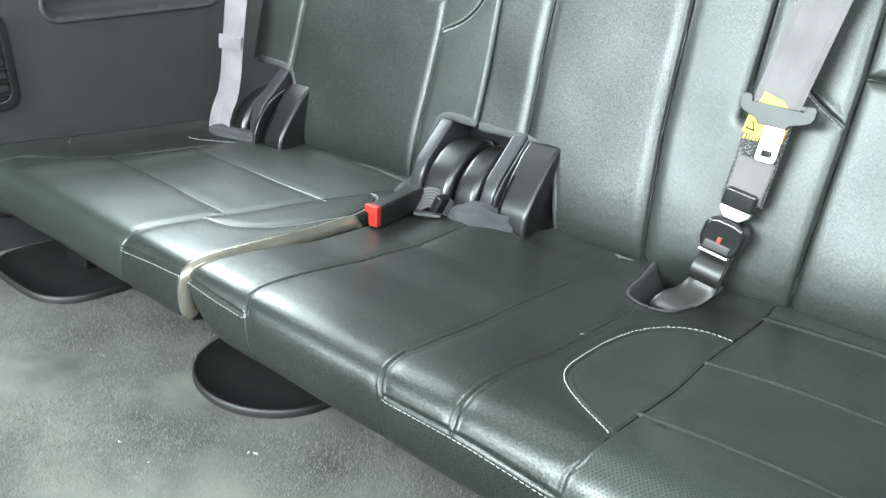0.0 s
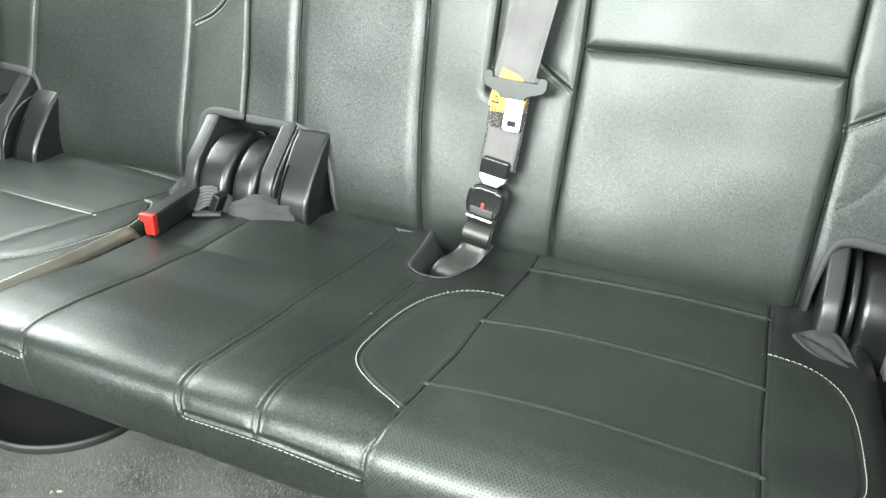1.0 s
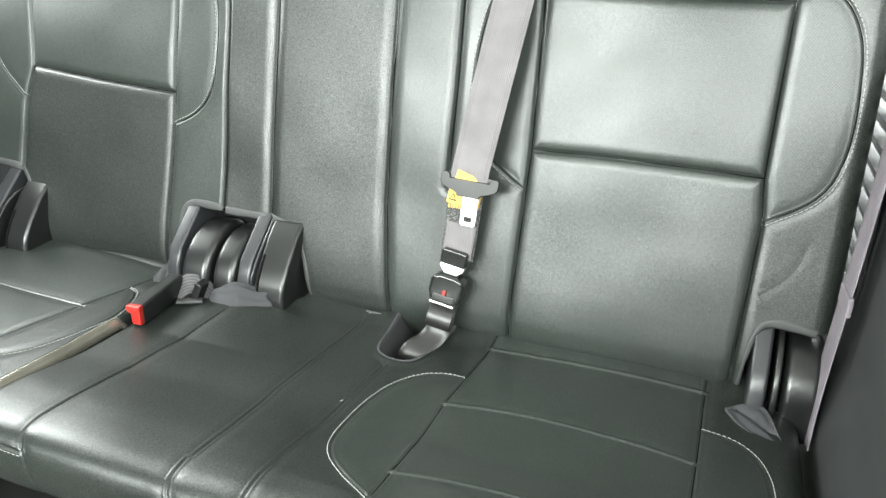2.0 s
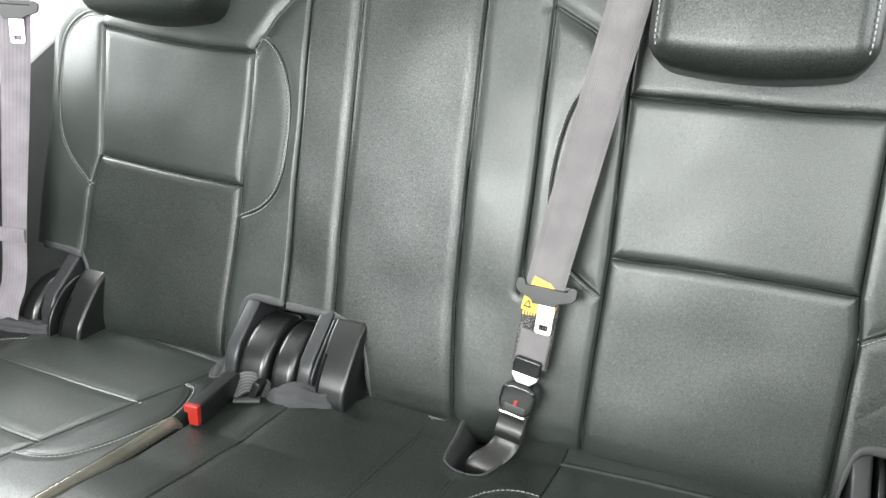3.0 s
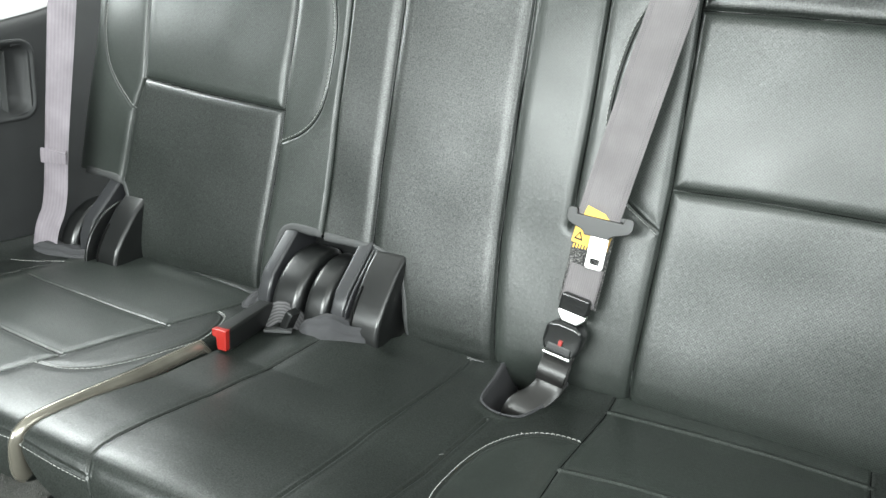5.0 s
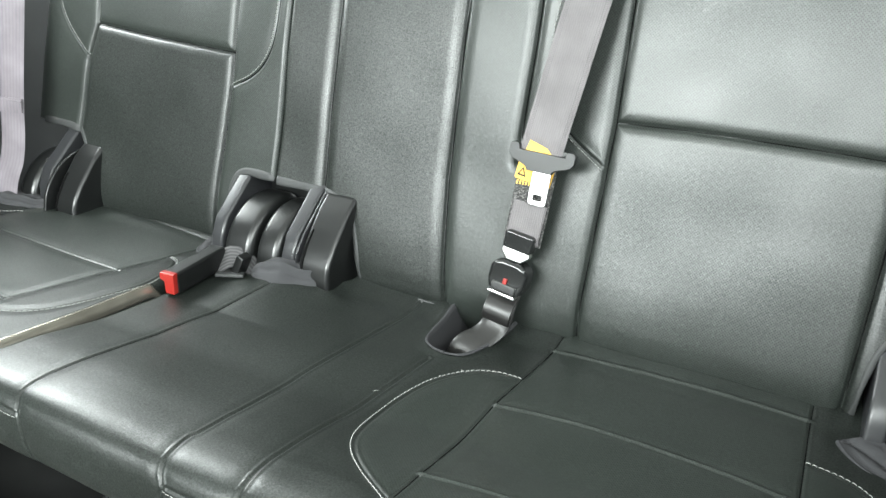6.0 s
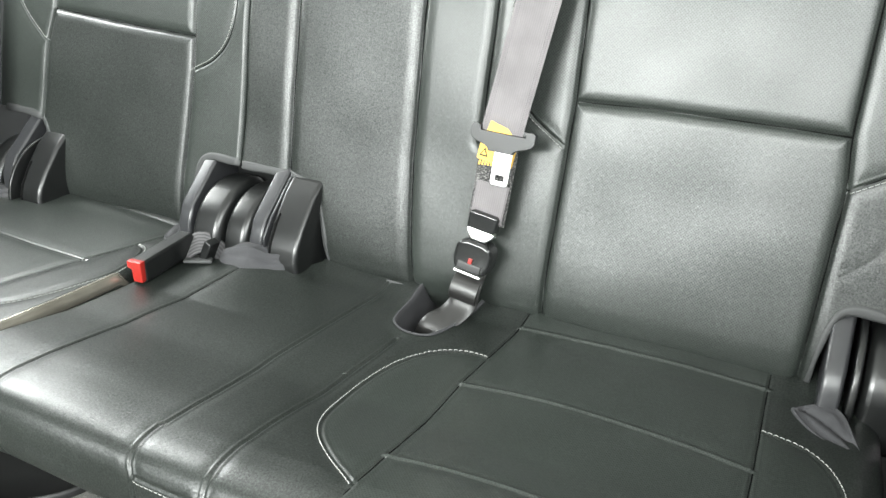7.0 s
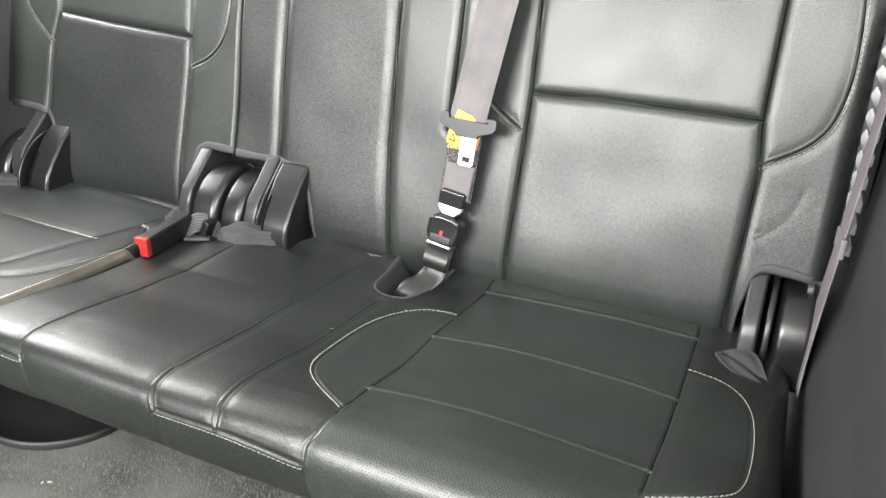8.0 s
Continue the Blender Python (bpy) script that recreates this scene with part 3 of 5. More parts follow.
def left_trim():
    """Moulded quarter panel: an upright face with a recess, a rounded shoulder and the slope up to the window."""
    fx = -0.975
    t = thing("side_trim", "charcoal moulded side trim with a recess under a pale sunlit shoulder", "side trim", (fx, 0, 0), kind="structure")
    ys = np.linspace(-0.64, 1.0, 240)

    def shoulder(y):
        return sum(float(np.interp(y + d, (-0.40, -0.084, -0.01, 0.035, 0.079, 0.142, 0.22, 0.40), (0.41, 0.507, 0.526, 0.547, 0.579, 0.625, 0.660, 0.680))) for d in (-0.03, -0.015, 0.0, 0.015, 0.03)) / 5
    lower = resample([(0.0, 0.0), (0.0, 0.2), (0.0, 0.6), (-0.001, 0.94)], 0.012)
    lower = np.vstack([lower, [(-0.035 + 0.034 * math.cos(radians(a)), 0.94 + 0.06 * math.sin(radians(a))) for a in (12, 24, 36, 48)]])
    roll = [(-0.035 + 0.035 * math.cos(radians(a)), math.sin(radians(a))) for a in (46, 54, 62, 70, 78)]
    rec = (-0.330, -0.048, 0.345, 0.452)
    verts, faces = [], []
    C = len(lower)
    for y in ys:
        top = shoulder(y)
        verts += [(x, y, top * k) for x, k in lower]
    for i in range(len(ys) - 1):
        for j in range(C - 1):
            yc = (ys[i] + ys[i + 1]) / 2
            zc = shoulder(yc) * (lower[j][1] + lower[j + 1][1]) / 2 - 0.09 * (yc + 0.19)
            if rec[0] < yc < rec[1] and rec[2] < zc < rec[3]:
                continue
            faces.append((i * C + j, (i + 1) * C + j, (i + 1) * C + j + 1, i * C + j + 1))
    mesh_object("panel", verts, faces, TRIM, t)
    # rounded shoulder and slope, one moulding, sunlight put into its paler grey
    verts, faces = [], []
    for y in ys:
        top = shoulder(y)
        z0 = top * 0.94
        prof = [(0.001 + x, z0 + (top - z0) * k) for x, k in roll] + [(-0.055, top + 0.008), (-0.10, top + 0.030), (-0.138, top + 0.06), (-0.142, top + 0.10)]
        verts += [(x, y, z) for x, z in prof]
    C = len(prof)
    faces = [(i * C + j, (i + 1) * C + j, (i + 1) * C + j + 1, i * C + j + 1) for i in range(len(ys) - 1) for j in range(C - 1)]
    mesh_object("shoulder", verts, faces, LEDGE, t, "shoulder under the window, sunlight put into its paler grey")
    # recess: rounded rim, back and floor
    cy, cz, hy, hz = (rec[0] + rec[1]) / 2, (rec[2] + rec[3]) / 2, (rec[1] - rec[0]) / 2, (rec[3] - rec[2]) / 2

    def ring(grow, depth, rr):
        pts = []
        for qx, qy, a0 in ((1, 1, 0), (-1, 1, 90), (-1, -1, 180), (1, -1, 270)):
            for a in range(0, 91, 15):
                y = cy + qx * (hy + grow - rr) + rr * math.cos(radians(a0 + a))
                pts.append((depth, y, cz + qy * (hz + grow - rr) + rr * math.sin(radians(a0 + a)) + 0.09 * (y + 0.19)))
        return pts
    rings = [ring(0.009, -0.002, 0.026), ring(0.0075, 0.003, 0.025), ring(0.0035, 0.003, 0.022), ring(-0.003, -0.008, 0.020), ring(-0.008, -0.024, 0.018)]
    verts, faces = [p for rr in rings for p in rr], []
    k = len(rings[0])
    for i in range(len(rings) - 1):
        for j in range(k):
            faces.append((i * k + j, i * k + (j + 1) % k, (i + 1) * k + (j + 1) % k, (i + 1) * k + j))
    faces.append(tuple((len(rings) - 1) * k + j for j in range(k)))
    mesh_object("recess", verts, faces, TRIM, t, "shallow moulded recess with a raised rim")
    # Thin grey strip stands in for the light on the inner wall.
    part("light_line", box((-0.024, rec[1] - 0.036, rec[2] + 0.012), (-0.010, rec[1] - 0.0335, rec[3] + 0.000), width=0.0006), LIP, t)
    return t


left_trim()


def right_trim():
    face = 0.4075
    t = thing("side_trim", "charcoal moulded side trim close beside the bench cushion", "side trim", (face, 0, 0), kind="structure")
    prof = [(-0.022, 0.0), (-0.020, 0.14), (-0.004, 0.22), (0.0, 0.28), (0.01, 0.44)]
    for a in range(0, 91, 10):
        prof.append((0.055 - 0.045 * math.cos(radians(a)), 0.475 + 0.045 * math.sin(radians(a))))
    prof += [(0.12, 0.532), (0.20, 0.545)]
    prof = resample(prof, 0.008)
    ys = np.linspace(-0.55, 1.0, 150)
    C = len(prof)
    verts = [(x, y, z) for y in ys for x, z in prof]
    faces = [(i * C + j, i * C + j + 1, (i + 1) * C + j + 1, (i + 1) * C + j) for i in range(len(ys) - 1) for j in range(C - 1)]
    mesh_object("panel", verts, faces, TRIM, t)
    part("door_edge", box((-0.005, -0.575, 0.0), (0.2, -0.548, 0.53), width=0.008), TRIM, t)
    return t


right_trim()



def right_grille():
    """Column of pale louvres in the side trim behind the belt."""
    t = thing("air_grille", "tall grille of pale grey louvres in the side trim", "vent", (0.408, 0.088, 0.36))
    # Black sheet in place of the shade between and behind the louvres.
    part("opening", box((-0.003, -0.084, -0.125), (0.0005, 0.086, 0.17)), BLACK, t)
    bm = box((-0.008, -0.076, -0.0065), (-0.001, 0.078, 0.0065), width=0.0015)
    first = part("louvre", bm, LOUVRE, t)
    for i in range(11):
        ob = first if i == 0 else new("louvre", first.data)
        ob.parent = t
        ob.matrix_basis = pose(0, 0, -0.108 + i * 0.026, 0, 25, 0)
    return t


right_grille()

# ---- the bench ----
# side profile of a cushion: back edge, top, front roll, front face, under roll; (y, z)
CUSHION = [(0.035, 0.152), (-0.01, 0.149), (-0.06, 0.136), (-0.28, 0.140), (-0.36, 0.150), (-0.405, 0.152)]
for a in range(12, 91, 13):
    CUSHION.append((-0.4255 - 0.025 * math.sin(radians(a)), 0.127 + 0.025 * math.cos(radians(a))))
CUSHION += [(-0.4505, 0.110)]
for a in range(0, 91, 15):
    CUSHION.append((-0.4265 - 0.024 * math.cos(radians(a)), 0.101 - 0.024 * math.sin(radians(a))))
CUSHION += [(-0.38, 0.0765)]
# the narrow seat's cushion is stuffed level
CUSHION_LEVEL = [(y, z) for (y, _), z in zip(CUSHION[:6], (0.160, 0.159, 0.153, 0.150, 0.152, 0.153))] + CUSHION[6:]


def on_top(y):
    """Length along the cushion's profile at y on its top."""
    p = np.array(CUSHION)
    d = np.r_[0, np.cumsum(np.linalg.norm(np.diff(p, axis=0), axis=1))]
    return float(np.interp(-y, -p[:6, 0], d[:6]))


def on_front(z):
    """Length along the cushion's profile at height z on its front."""
    p = np.array(CUSHION)
    d = np.r_[0, np.cumsum(np.linalg.norm(np.diff(p, axis=0), axis=1))]
    return float(np.interp(-z, -p[5:, 1], d[5:]))


def tops(points):
    return [(x, on_top(y)) for x, y in points]


FR = on_front


def back_y(z):
    """The backrests' front plane: it leans back as it rises."""
    return -0.036 + 0.16 * (z - 0.135)


# the foot of the backrest rolls under, down behind the cushion
BACK = [(back_y(z) + d, z) for z, d in ((0.088, 0.070), (0.105, 0.045), (0.122, 0.026), (0.138, 0.0115), (0.150, 0.0040), (0.163, -0.0008), (0.182, -0.0040), (0.21, -0.0045), (0.25, -0.0030), (0.31, -0.0005), (0.40, 0.0), (0.84, 0.0))]
for a in range(10, 171, 16):
    BACK.append((back_y(0.84) + 0.04 - 0.04 * math.cos(radians(a)), 0.84 + 0.04 * math.sin(radians(a))))
_bp = resample(BACK, 0.003)
_bl = np.r_[0, np.cumsum(np.linalg.norm(np.diff(_bp, axis=0), axis=1))]
_front = int(np.argmax(_bp[:, 1]))


def up(z):
    """Length along the backrest's profile at height z on its front."""
    return float(np.interp(z, _bp[:_front, 1], _bl[:_front]))


def ups(points):
    return [(x, up(z) if z < 0.71 else _bl[-1]) for x, z in points]


def lip(pad, line, parent, width=0.0090, thick=0.0011, depth=0.05, label="grey edge trim"):
    """A raised rim round a cut-out, with a wall that goes back from it."""
    p = resample(line, 0.004)
    e = np.gradient(p, axis=0)
    e /= np.linalg.norm(e, axis=1)[:, None]
    w = np.stack([-e[:, 1], e[:, 0]], 1)
    verts, faces = [], []
    prof = [(0.5, -0.002), (0.42, 0.7 * thick), (0.1, thick), (-0.3, thick * 0.8), (-0.5, 0.0), (-0.5, -depth)]
    for i, (q, ww) in enumerate(zip(p, w)):
        wide = width * (0.55 + 0.75 * abs(ww[1]) + 0.12 * math.sin(i * 0.45))
        for c, l in prof:
            u, s = q + ww * c * wide
            base, n = pad.point(u, s)
            verts.append(base + n * l)
    k = len(prof)
    for i in range(len(p) - 1):
        for j in range(k - 1):
            faces.append((i * k + j, i * k + j + 1, (i + 1) * k + j + 1, (i + 1) * k + j))
    return mesh_object("rim", verts, faces, LIP, parent, label)


def arc_profile(cy, cz, r, a0, a1, n=9):
    return [(cy + r * math.cos(radians(a0 + (a1 - a0) * i / (n - 1))), cz + r * math.sin(radians(a0 + (a1 - a0) * i / (n - 1)))) for i in range(n)]


def hinge_arm(x0, x1, parent, y=0.0, top=0.262, name="hinge_arm"):
    prof = [(0.03, 0.11), (0.03, top), (-0.012, top), (-0.070, top - 0.058), (-0.080, top - 0.085), (-0.082, 0.11)]
    return part(name, extrude_profile([(a + y, b) for a, b in prof], x0 + 0.003, x1 - 0.002, 0.0040, 3), ARM, parent)


def hinge_drum(x0, x1, r, parent, cy=-0.01, cz=0.155, name="hinge_drum", mat=None):
    prof = [(cy + 0.03, 0.10)] + [(cy + 0.03, cz + r * 0.9)] + arc_profile(cy, cz, r, 80, 185, 14) + [(cy - r, 0.10)]
    return part(name, extrude_profile(prof, x0, x1, min(0.010, 0.3 * (x1 - x0)), 4), mat or PLASTIC, parent)


def hinge_box(x0, x1, parent, top=0.248, slant=0.0, name="hinge_cover"):
    prof = [(0.03, 0.10), (0.03, top + 0.010), (-0.020, top + 0.006), (-0.040, top - 0.012), (-0.066, top - 0.047), (-0.078, top - 0.068), (-0.083, top - 0.084), (-0.082, top - 0.100), (-0.074, 0.125), (-0.068, 0.10)]
    return part(name, extrude_profile(prof, x0, x1, 0.0060, 4), PLASTIC, parent)


def slotted(cover, x, top):
    """A narrow upright slot in the front of a hinge cover, its shade laid on as a black cord."""
    path = [(x, -0.0570, top - 0.0350), (x, -0.0660, top - 0.0470), (x, -0.0720, top - 0.0575), (x, -0.0780, top - 0.0680), (x, -0.0828, top - 0.0840), (x, -0.0825, top - 0.092)]
    v, f = tube(resample(path, 0.004), 0.0016, 8, 1.0, (0, -1, 0.4))
    mesh_object("slot", v, f, SHADE_BLACK, cover, "black cord for the shade in a narrow slot")
    return cover


def underside(x0, x1, parent):
    """The pan under a cushion."""
    return part("seat_pan", box((x0 + 0.03, -0.40, 0.066), (x1 - 0.03, 0.03, 0.084), width=0.006), PLASTIC, parent)


def foot(cx, cy, rx, ry, power, parent):
    """Low round foot of the seat, with a raised rim, on the carpet."""
    rings = [(1.0, 0.001), (1.0, 0.007), (0.985, 0.0105), (0.965, 0.0105), (0.955, 0.0092), (0.5, 0.0095), (0.0, 0.0095)]
    n = 56
    verts, faces = [], []
    for k, h in rings:
        for i in range(n):
            a = 2 * math.pi * i / n
            c, s = math.cos(a), math.sin(a)
            q = (abs(c) ** power + abs(s) ** power) ** (-1 / power)
            verts.append((cx + rx * k * q * c, cy + ry * k * q * s, h))
    for i in range(len(rings) - 1):
        for j in range(n):
            faces.append((i * n + j, i * n + (j + 1) % n, (i + 1) * n + (j + 1) % n, (i + 1) * n + j))
    ob = mesh_object("foot", verts, faces, FOOT, parent, "black plastic foot plate with a raised rim")
    part("leg", box((cx - 0.03, cy + 0.0, 0.009), (cx + 0.03, cy + 0.05, 0.072), width=0.006), PLASTIC, parent)
    return ob


def headrest(parent, x0, x1, z0, z1, front):
    """Rounded pad above the backrest, leaning forward."""
    bm = box((x0, front, z0), (x1, front + 0.10, z1), width=0.028, segments=6)
    bm.transform(Matrix.Translation(Vector(((x0 + x1) / 2, front, z0))) @ Matrix.Rotation(radians(-9), 4, 'X') @ Matrix.Translation(-Vector(((x0 + x1) / 2, front, z0))))
    bmesh.ops.subdivide_edges(bm, edges=[e for e in bm.edges if e.calc_length() > 0.06], cuts=6, use_grid_fill=True)
    for v in bm.verts:
        u = (v.co.x - x0) / (x1 - x0)
        if v.co.y < front + 0.03:
            v.co.y -= 0.010 * math.sin(math.pi * min(1, max(0, u)))
        if v.co.z < z0 + 0.05:
            v.co.z -= 0.010 * math.sin(math.pi * min(1, max(0, u))) * (z0 + 0.05 - v.co.z) / 0.05
    head = part("headrest", bm, LEATHER, parent)
    for x, sg in ((x0 + 0.010, 1), (x1 - 0.010, -1)):
        verts, faces = [], []
        r = 0.028
        for i in range(28):
            dz = 0.004 + i * 0.006
            b = max(0.0, r - dz)
            xx = x + sg * 0.006 * (b / 0.03) ** 2
            dip = r - math.sqrt(max(1e-6, r * r - 0.018 ** 2 - b * b)) - 0.0035
            base = Matrix.Translation(Vector(((x0 + x1) / 2, front, z0))) @ Matrix.Rotation(radians(-9), 4, 'X') @ Vector((xx - (x0 + x1) / 2, dip, dz))
            end = base + Vector((0, 0.0006, 0.0042))
            v, f = tube([base, end], 0.0008, 5, 1.0, (0, 1, 0))
            k = len(verts)
            verts += v
            faces += [tuple(q + k for q in ff) for ff in f]
        mesh_object("stitching", verts, faces, THREAD, head, "pale grey stitching")
    return head


def right_bench():
    seat = thing("bench_seat", "wide part of the split black leather rear bench", "car seat", (0, 0, 0), "rear bench")
    x0, x1 = -0.4635, 0.372
    # cushion
    base = underside(x0 + 0.08, x1, seat)
    base.name = "cushion"
    pad = Padding(CUSHION, x0, x1, (0.009, 0.026), flip=1)
    low = FR(0.070)
    seam_a = pad.seam(tops([(-0.352, 0.035), (-0.358, -0.08), (-0.370, -0.163), (-0.378, -0.231), (-0.380, -0.295), (-0.377, -0.352), (-0.377, -0.410)]) + [(-0.373, FR(0.150)), (-0.368, FR(0.143)), (-0.364, FR(0.132)), (-0.360, low)])
    pad.seam(tops([(-0.178, 0.035), (-0.187, -0.07), (-0.191, -0.145), (-0.194, -0.25), (-0.189, -0.345), (-0.190, -0.40), (-0.193, -0.415)]) + [(-0.190, FR(0.150)), (-0.187, FR(0.1415)), (-0.182, FR(0.133)), (-0.175, low)], bead=0.0011)
    pad.seam(tops([(-0.107, -0.148), (-0.111, -0.24), (-0.112, -0.32), (-0.109, -0.39), (-0.109, -0.42)]) + [(-0.106, FR(0.148)), (-0.104, FR(0.139))], bead=0.0011)
    main_l = pad.seam(tops([(0.004, 0.035), (0.0, -0.05), (-0.008, -0.19), (-0.005, -0.30), (0.0, -0.37), (0.001, -0.404)]) + [(-0.002, FR(0.150)), (-0.007, FR(0.1445)), (-0.006, FR(0.134)), (0.0, low)])
    main_r = pad.seam(tops([(0.266, 0.035), (0.266, -0.05), (0.267, -0.19), (0.266, -0.33), (0.266, -0.40)]) + [(0.266, FR(0.14)), (0.266, low)])
    pad.seam(tops([(0.0, -0.053), (0.10, -0.047), (0.185, -0.047), (0.266, -0.050)]), crease=0.0, bead=0.0, ridge=0.0026)
    pad.seam(smooth_line(tops([(-0.007, -0.195), (0.06, -0.184), (0.135, -0.180), (0.21, -0.187), (0.266, -0.197)])), crease=0.0, bead=0.0, ridge=0.0026)
    pad.seam(smooth_line(tops([(-0.002, -0.353), (0.05, -0.339), (0.11, -0.334), (0.19, -0.341), (0.267, -0.351)])), crease=0.0, bead=0.0, ridge=0.0026)
    patch_l = pad.seam(smooth_line(tops([(-0.006, -0.135), (-0.030, -0.134), (-0.056, -0.148), (-0.081, -0.188), (-0.091, -0.255), (-0.085, -0.314), (-0.069, -0.349), (-0.038, -0.378), (0.001, -0.403)])))
    patch_r = pad.seam(smooth_line(tops([(0.267, -0.131), (0.308, -0.139), (0.334, -0.178), (0.341, -0.25), (0.337, -0.332), (0.322, -0.358), (0.267, -0.395)])))
    piping1 = pad.seam(smooth_line([(-0.182, FR(0.133)), (-0.10, FR(0.1368)), (-0.05, FR(0.1356)), (-0.006, FR(0.134))]), 0.008, 0.0012)
    piping2 = pad.seam([(x0, FR(0.141)), (-0.405, FR(0.1374)), (-0.365, FR(0.136))], 0.008, 0.0012)
    pad.ruffle(0.0006, 0.20, 11)
    # the passenger's part is stuffed fuller towards its front
    hump = np.exp(-((pad.U + 0.350) / 0.070) ** 2) * np.clip((on_top(-0.19) - pad.S) / 0.11, 0, 1)
    pad.h += 0.018 * hump   # the cover rides up over the hinge
    full = np.clip((pad.U + 0.22) / 0.2, 0, 1)
    pad.h += 0.012 * full * full * (3 - 2 * full) * np.clip((pad.S - on_top(-0.24)) / 0.16, 0, 1) ** 1.6 * np.clip((FR(0.088) - pad.S) / (FR(0.088) - FR(0.148)), 0, 1)
    # its lower inner corner is well rounded
    lower = np.clip((pad.S - FR(0.143)) / (FR(0.080) - FR(0.143)), 0, 1.15)
    pad.flare = 0.085 * lower ** 1.7 * np.clip((x0 + 0.13 - pad.U) / 0.13, 0, 1)
    # the opening where the buckle strap comes out, and the dip behind it
    well = tops([(-0.142, 0.034), (-0.140, -0.02), (-0.133, -0.108)]) + tops([(-0.122, -0.126), (-0.105, -0.135), (-0.086, -0.134), (-0.073, -0.124), (-0.058, -0.03), (-0.056, 0.034)])
    well_line = smooth_line(well, 0.004, 2)
    pad.h += 0.002 * np.exp(-(line_distance(pad.U, pad.S, well_line) / 0.008) ** 2)
    seeds = [(0.13, on_top(-0.12), PERFORATED, "perforated leather pad"), (0.13, on_top(-0.26), PERFORATED, "perforated leather pad"),
             (0.13, on_top(-0.38), PERFORATED, "perforated leather pad"), (0.13, on_top(-0.02), PERFORATED, ""),
             (-0.05, on_top(-0.25), PERFORATED, "perforated leather insert"), (0.30, on_top(-0.25), PERFORATED, "perforated leather insert")]
    holes = [well_line, tops([(-0.48, 0.034), (-0.48, -0.075), (-0.43, -0.086), (-0.385, -0.098), (-0.345, -0.095), (-0.308, -0.072), (-0.284, -0.035), (-0.272, 0.034)])]
    pad.build(base, seeds, holes)
    pad.seam_shades(base, (seam_a, main_l, main_r), holes, 0.0006)
    for line, off, thick in ((patch_l, 0.0032, 0.00046), (patch_r, -0.0032, 0.00046), (piping1, 0.004, 0.00034), (piping2, 0.004, 0.00034)):
        pad.stitches(line, base, off, radius=thick)
    # grey felt that lines the well
    verts, faces = [], []
    ring = resample(well_line, 0.006)
    for q in ring:
        b, n = pad.point(q[0], q[1], 0.0018)
        for d, sh in ((-0.001, 0.10), (0.0012, 0.0), (-0.006, -0.05), (-0.055, -0.22)):
            c = np.array([(-0.098 - q[0]) * -sh, 0, 0])
            verts.append(b + c + n * d)
    k = 4
    for i in range(len(ring) - 1):
        for j in range(k - 1):
            faces.append((i * k + j, i * k + j + 1, (i + 1) * k + j + 1, (i + 1) * k + j))
    mesh_object("strap_well", verts, faces, FELT, base, "grey felt lining of the strap opening")
    part("well_floor", box((-0.15, -0.14, 0.078), (-0.05, 0.03, 0.086)), FELT, base)
    foot(-0.435, -0.352, 0.098, 0.092, 2.0, seat)
    # backrest
    bx0, bx1 = -0.4262, 0.389
    shell = part("backrest", box((bx0 + 0.02, 0.085, 0.12), (bx1 - 0.02, 0.12, 0.82), width=0.01), PLASTIC, seat)
    back = Padding(BACK, bx0, bx1, (0.007, 0.022), flip=-1)
    vm = back.seam(ups([(-0.346, 0.20), (-0.347, 0.270), (-0.350, 0.361), (-0.348, 0.72)]), 0.018, 0.0044, True, 0.0032, 0.0)
    v2 = back.seam(ups([(-0.154, 0.07), (-0.154, 0.12), (-0.157, 0.17), (-0.170, 0.30), (-0.173, 0.45), (-0.175, 0.72)]), 0.020, 0.0046, True, 0.0032, 0.0)
    v3 = back.seam(ups([(-0.085, 0.33), (-0.084, 0.45), (-0.086, 0.72)]), 0.015, 0.0034, True, 0.0032, 0.0)
    pl = back.seam(ups([(0.013, 0.07), (0.014, 0.12), (0.016, 0.2), (0.020, 0.389), (0.016, 0.578), (0.018, 0.72)]), 0.015, 0.0034, True, 0.0036, 0.0)
    pr = back.seam(ups([(0.288, 0.07), (0.289, 0.12), (0.291, 0.20), (0.295, 0.339), (0.289, 0.386), (0.290, 0.576), (0.301, 0.598)]), 0.015, 0.0034, True, 0.0036, 0.0)
    mid = back.seam(ups([(0.020, 0.389), (0.10, 0.391), (0.20, 0.390), (0.289, 0.388)]), 0.015, 0.0034, True, 0.0032, 0.0)
    top = back.seam(ups([(0.016, 0.578), (0.10, 0.577), (0.20, 0.575), (0.290, 0.576)]), 0.015, 0.0034, True, 0.0032, 0.0)
    bol_r = back.seam(smooth_line(ups([(0.301, 0.598), (0.335, 0.585), (0.361, 0.545), (0.368, 0.48), (0.368, 0.42), (0.352, 0.372), (0.295, 0.339)])))
    bol_l = back.seam(smooth_line(ups([(0.010, 0.60), (-0.022, 0.594), (-0.048, 0.565), (-0.061, 0.50), (-0.062, 0.44), (-0.045, 0.38), (0.016, 0.340)])))
    for wrinkle in ([(0.295, 0.250), (0.318, 0.268), (0.338, 0.289), (0.346, 0.322)], [(0.294, 0.262), (0.310, 0.268)]):
        back.seam(smooth_line(ups(wrinkle)), 0.012, 0.0003, False, 0.0, 0.0)
    back.seam(ups([(-0.084, 0.676), (-0.033, 0.649), (0.010, 0.60)]), 0.022, 0.005, split=False)
    back.ruffle(0.0008, 0.16, 5)
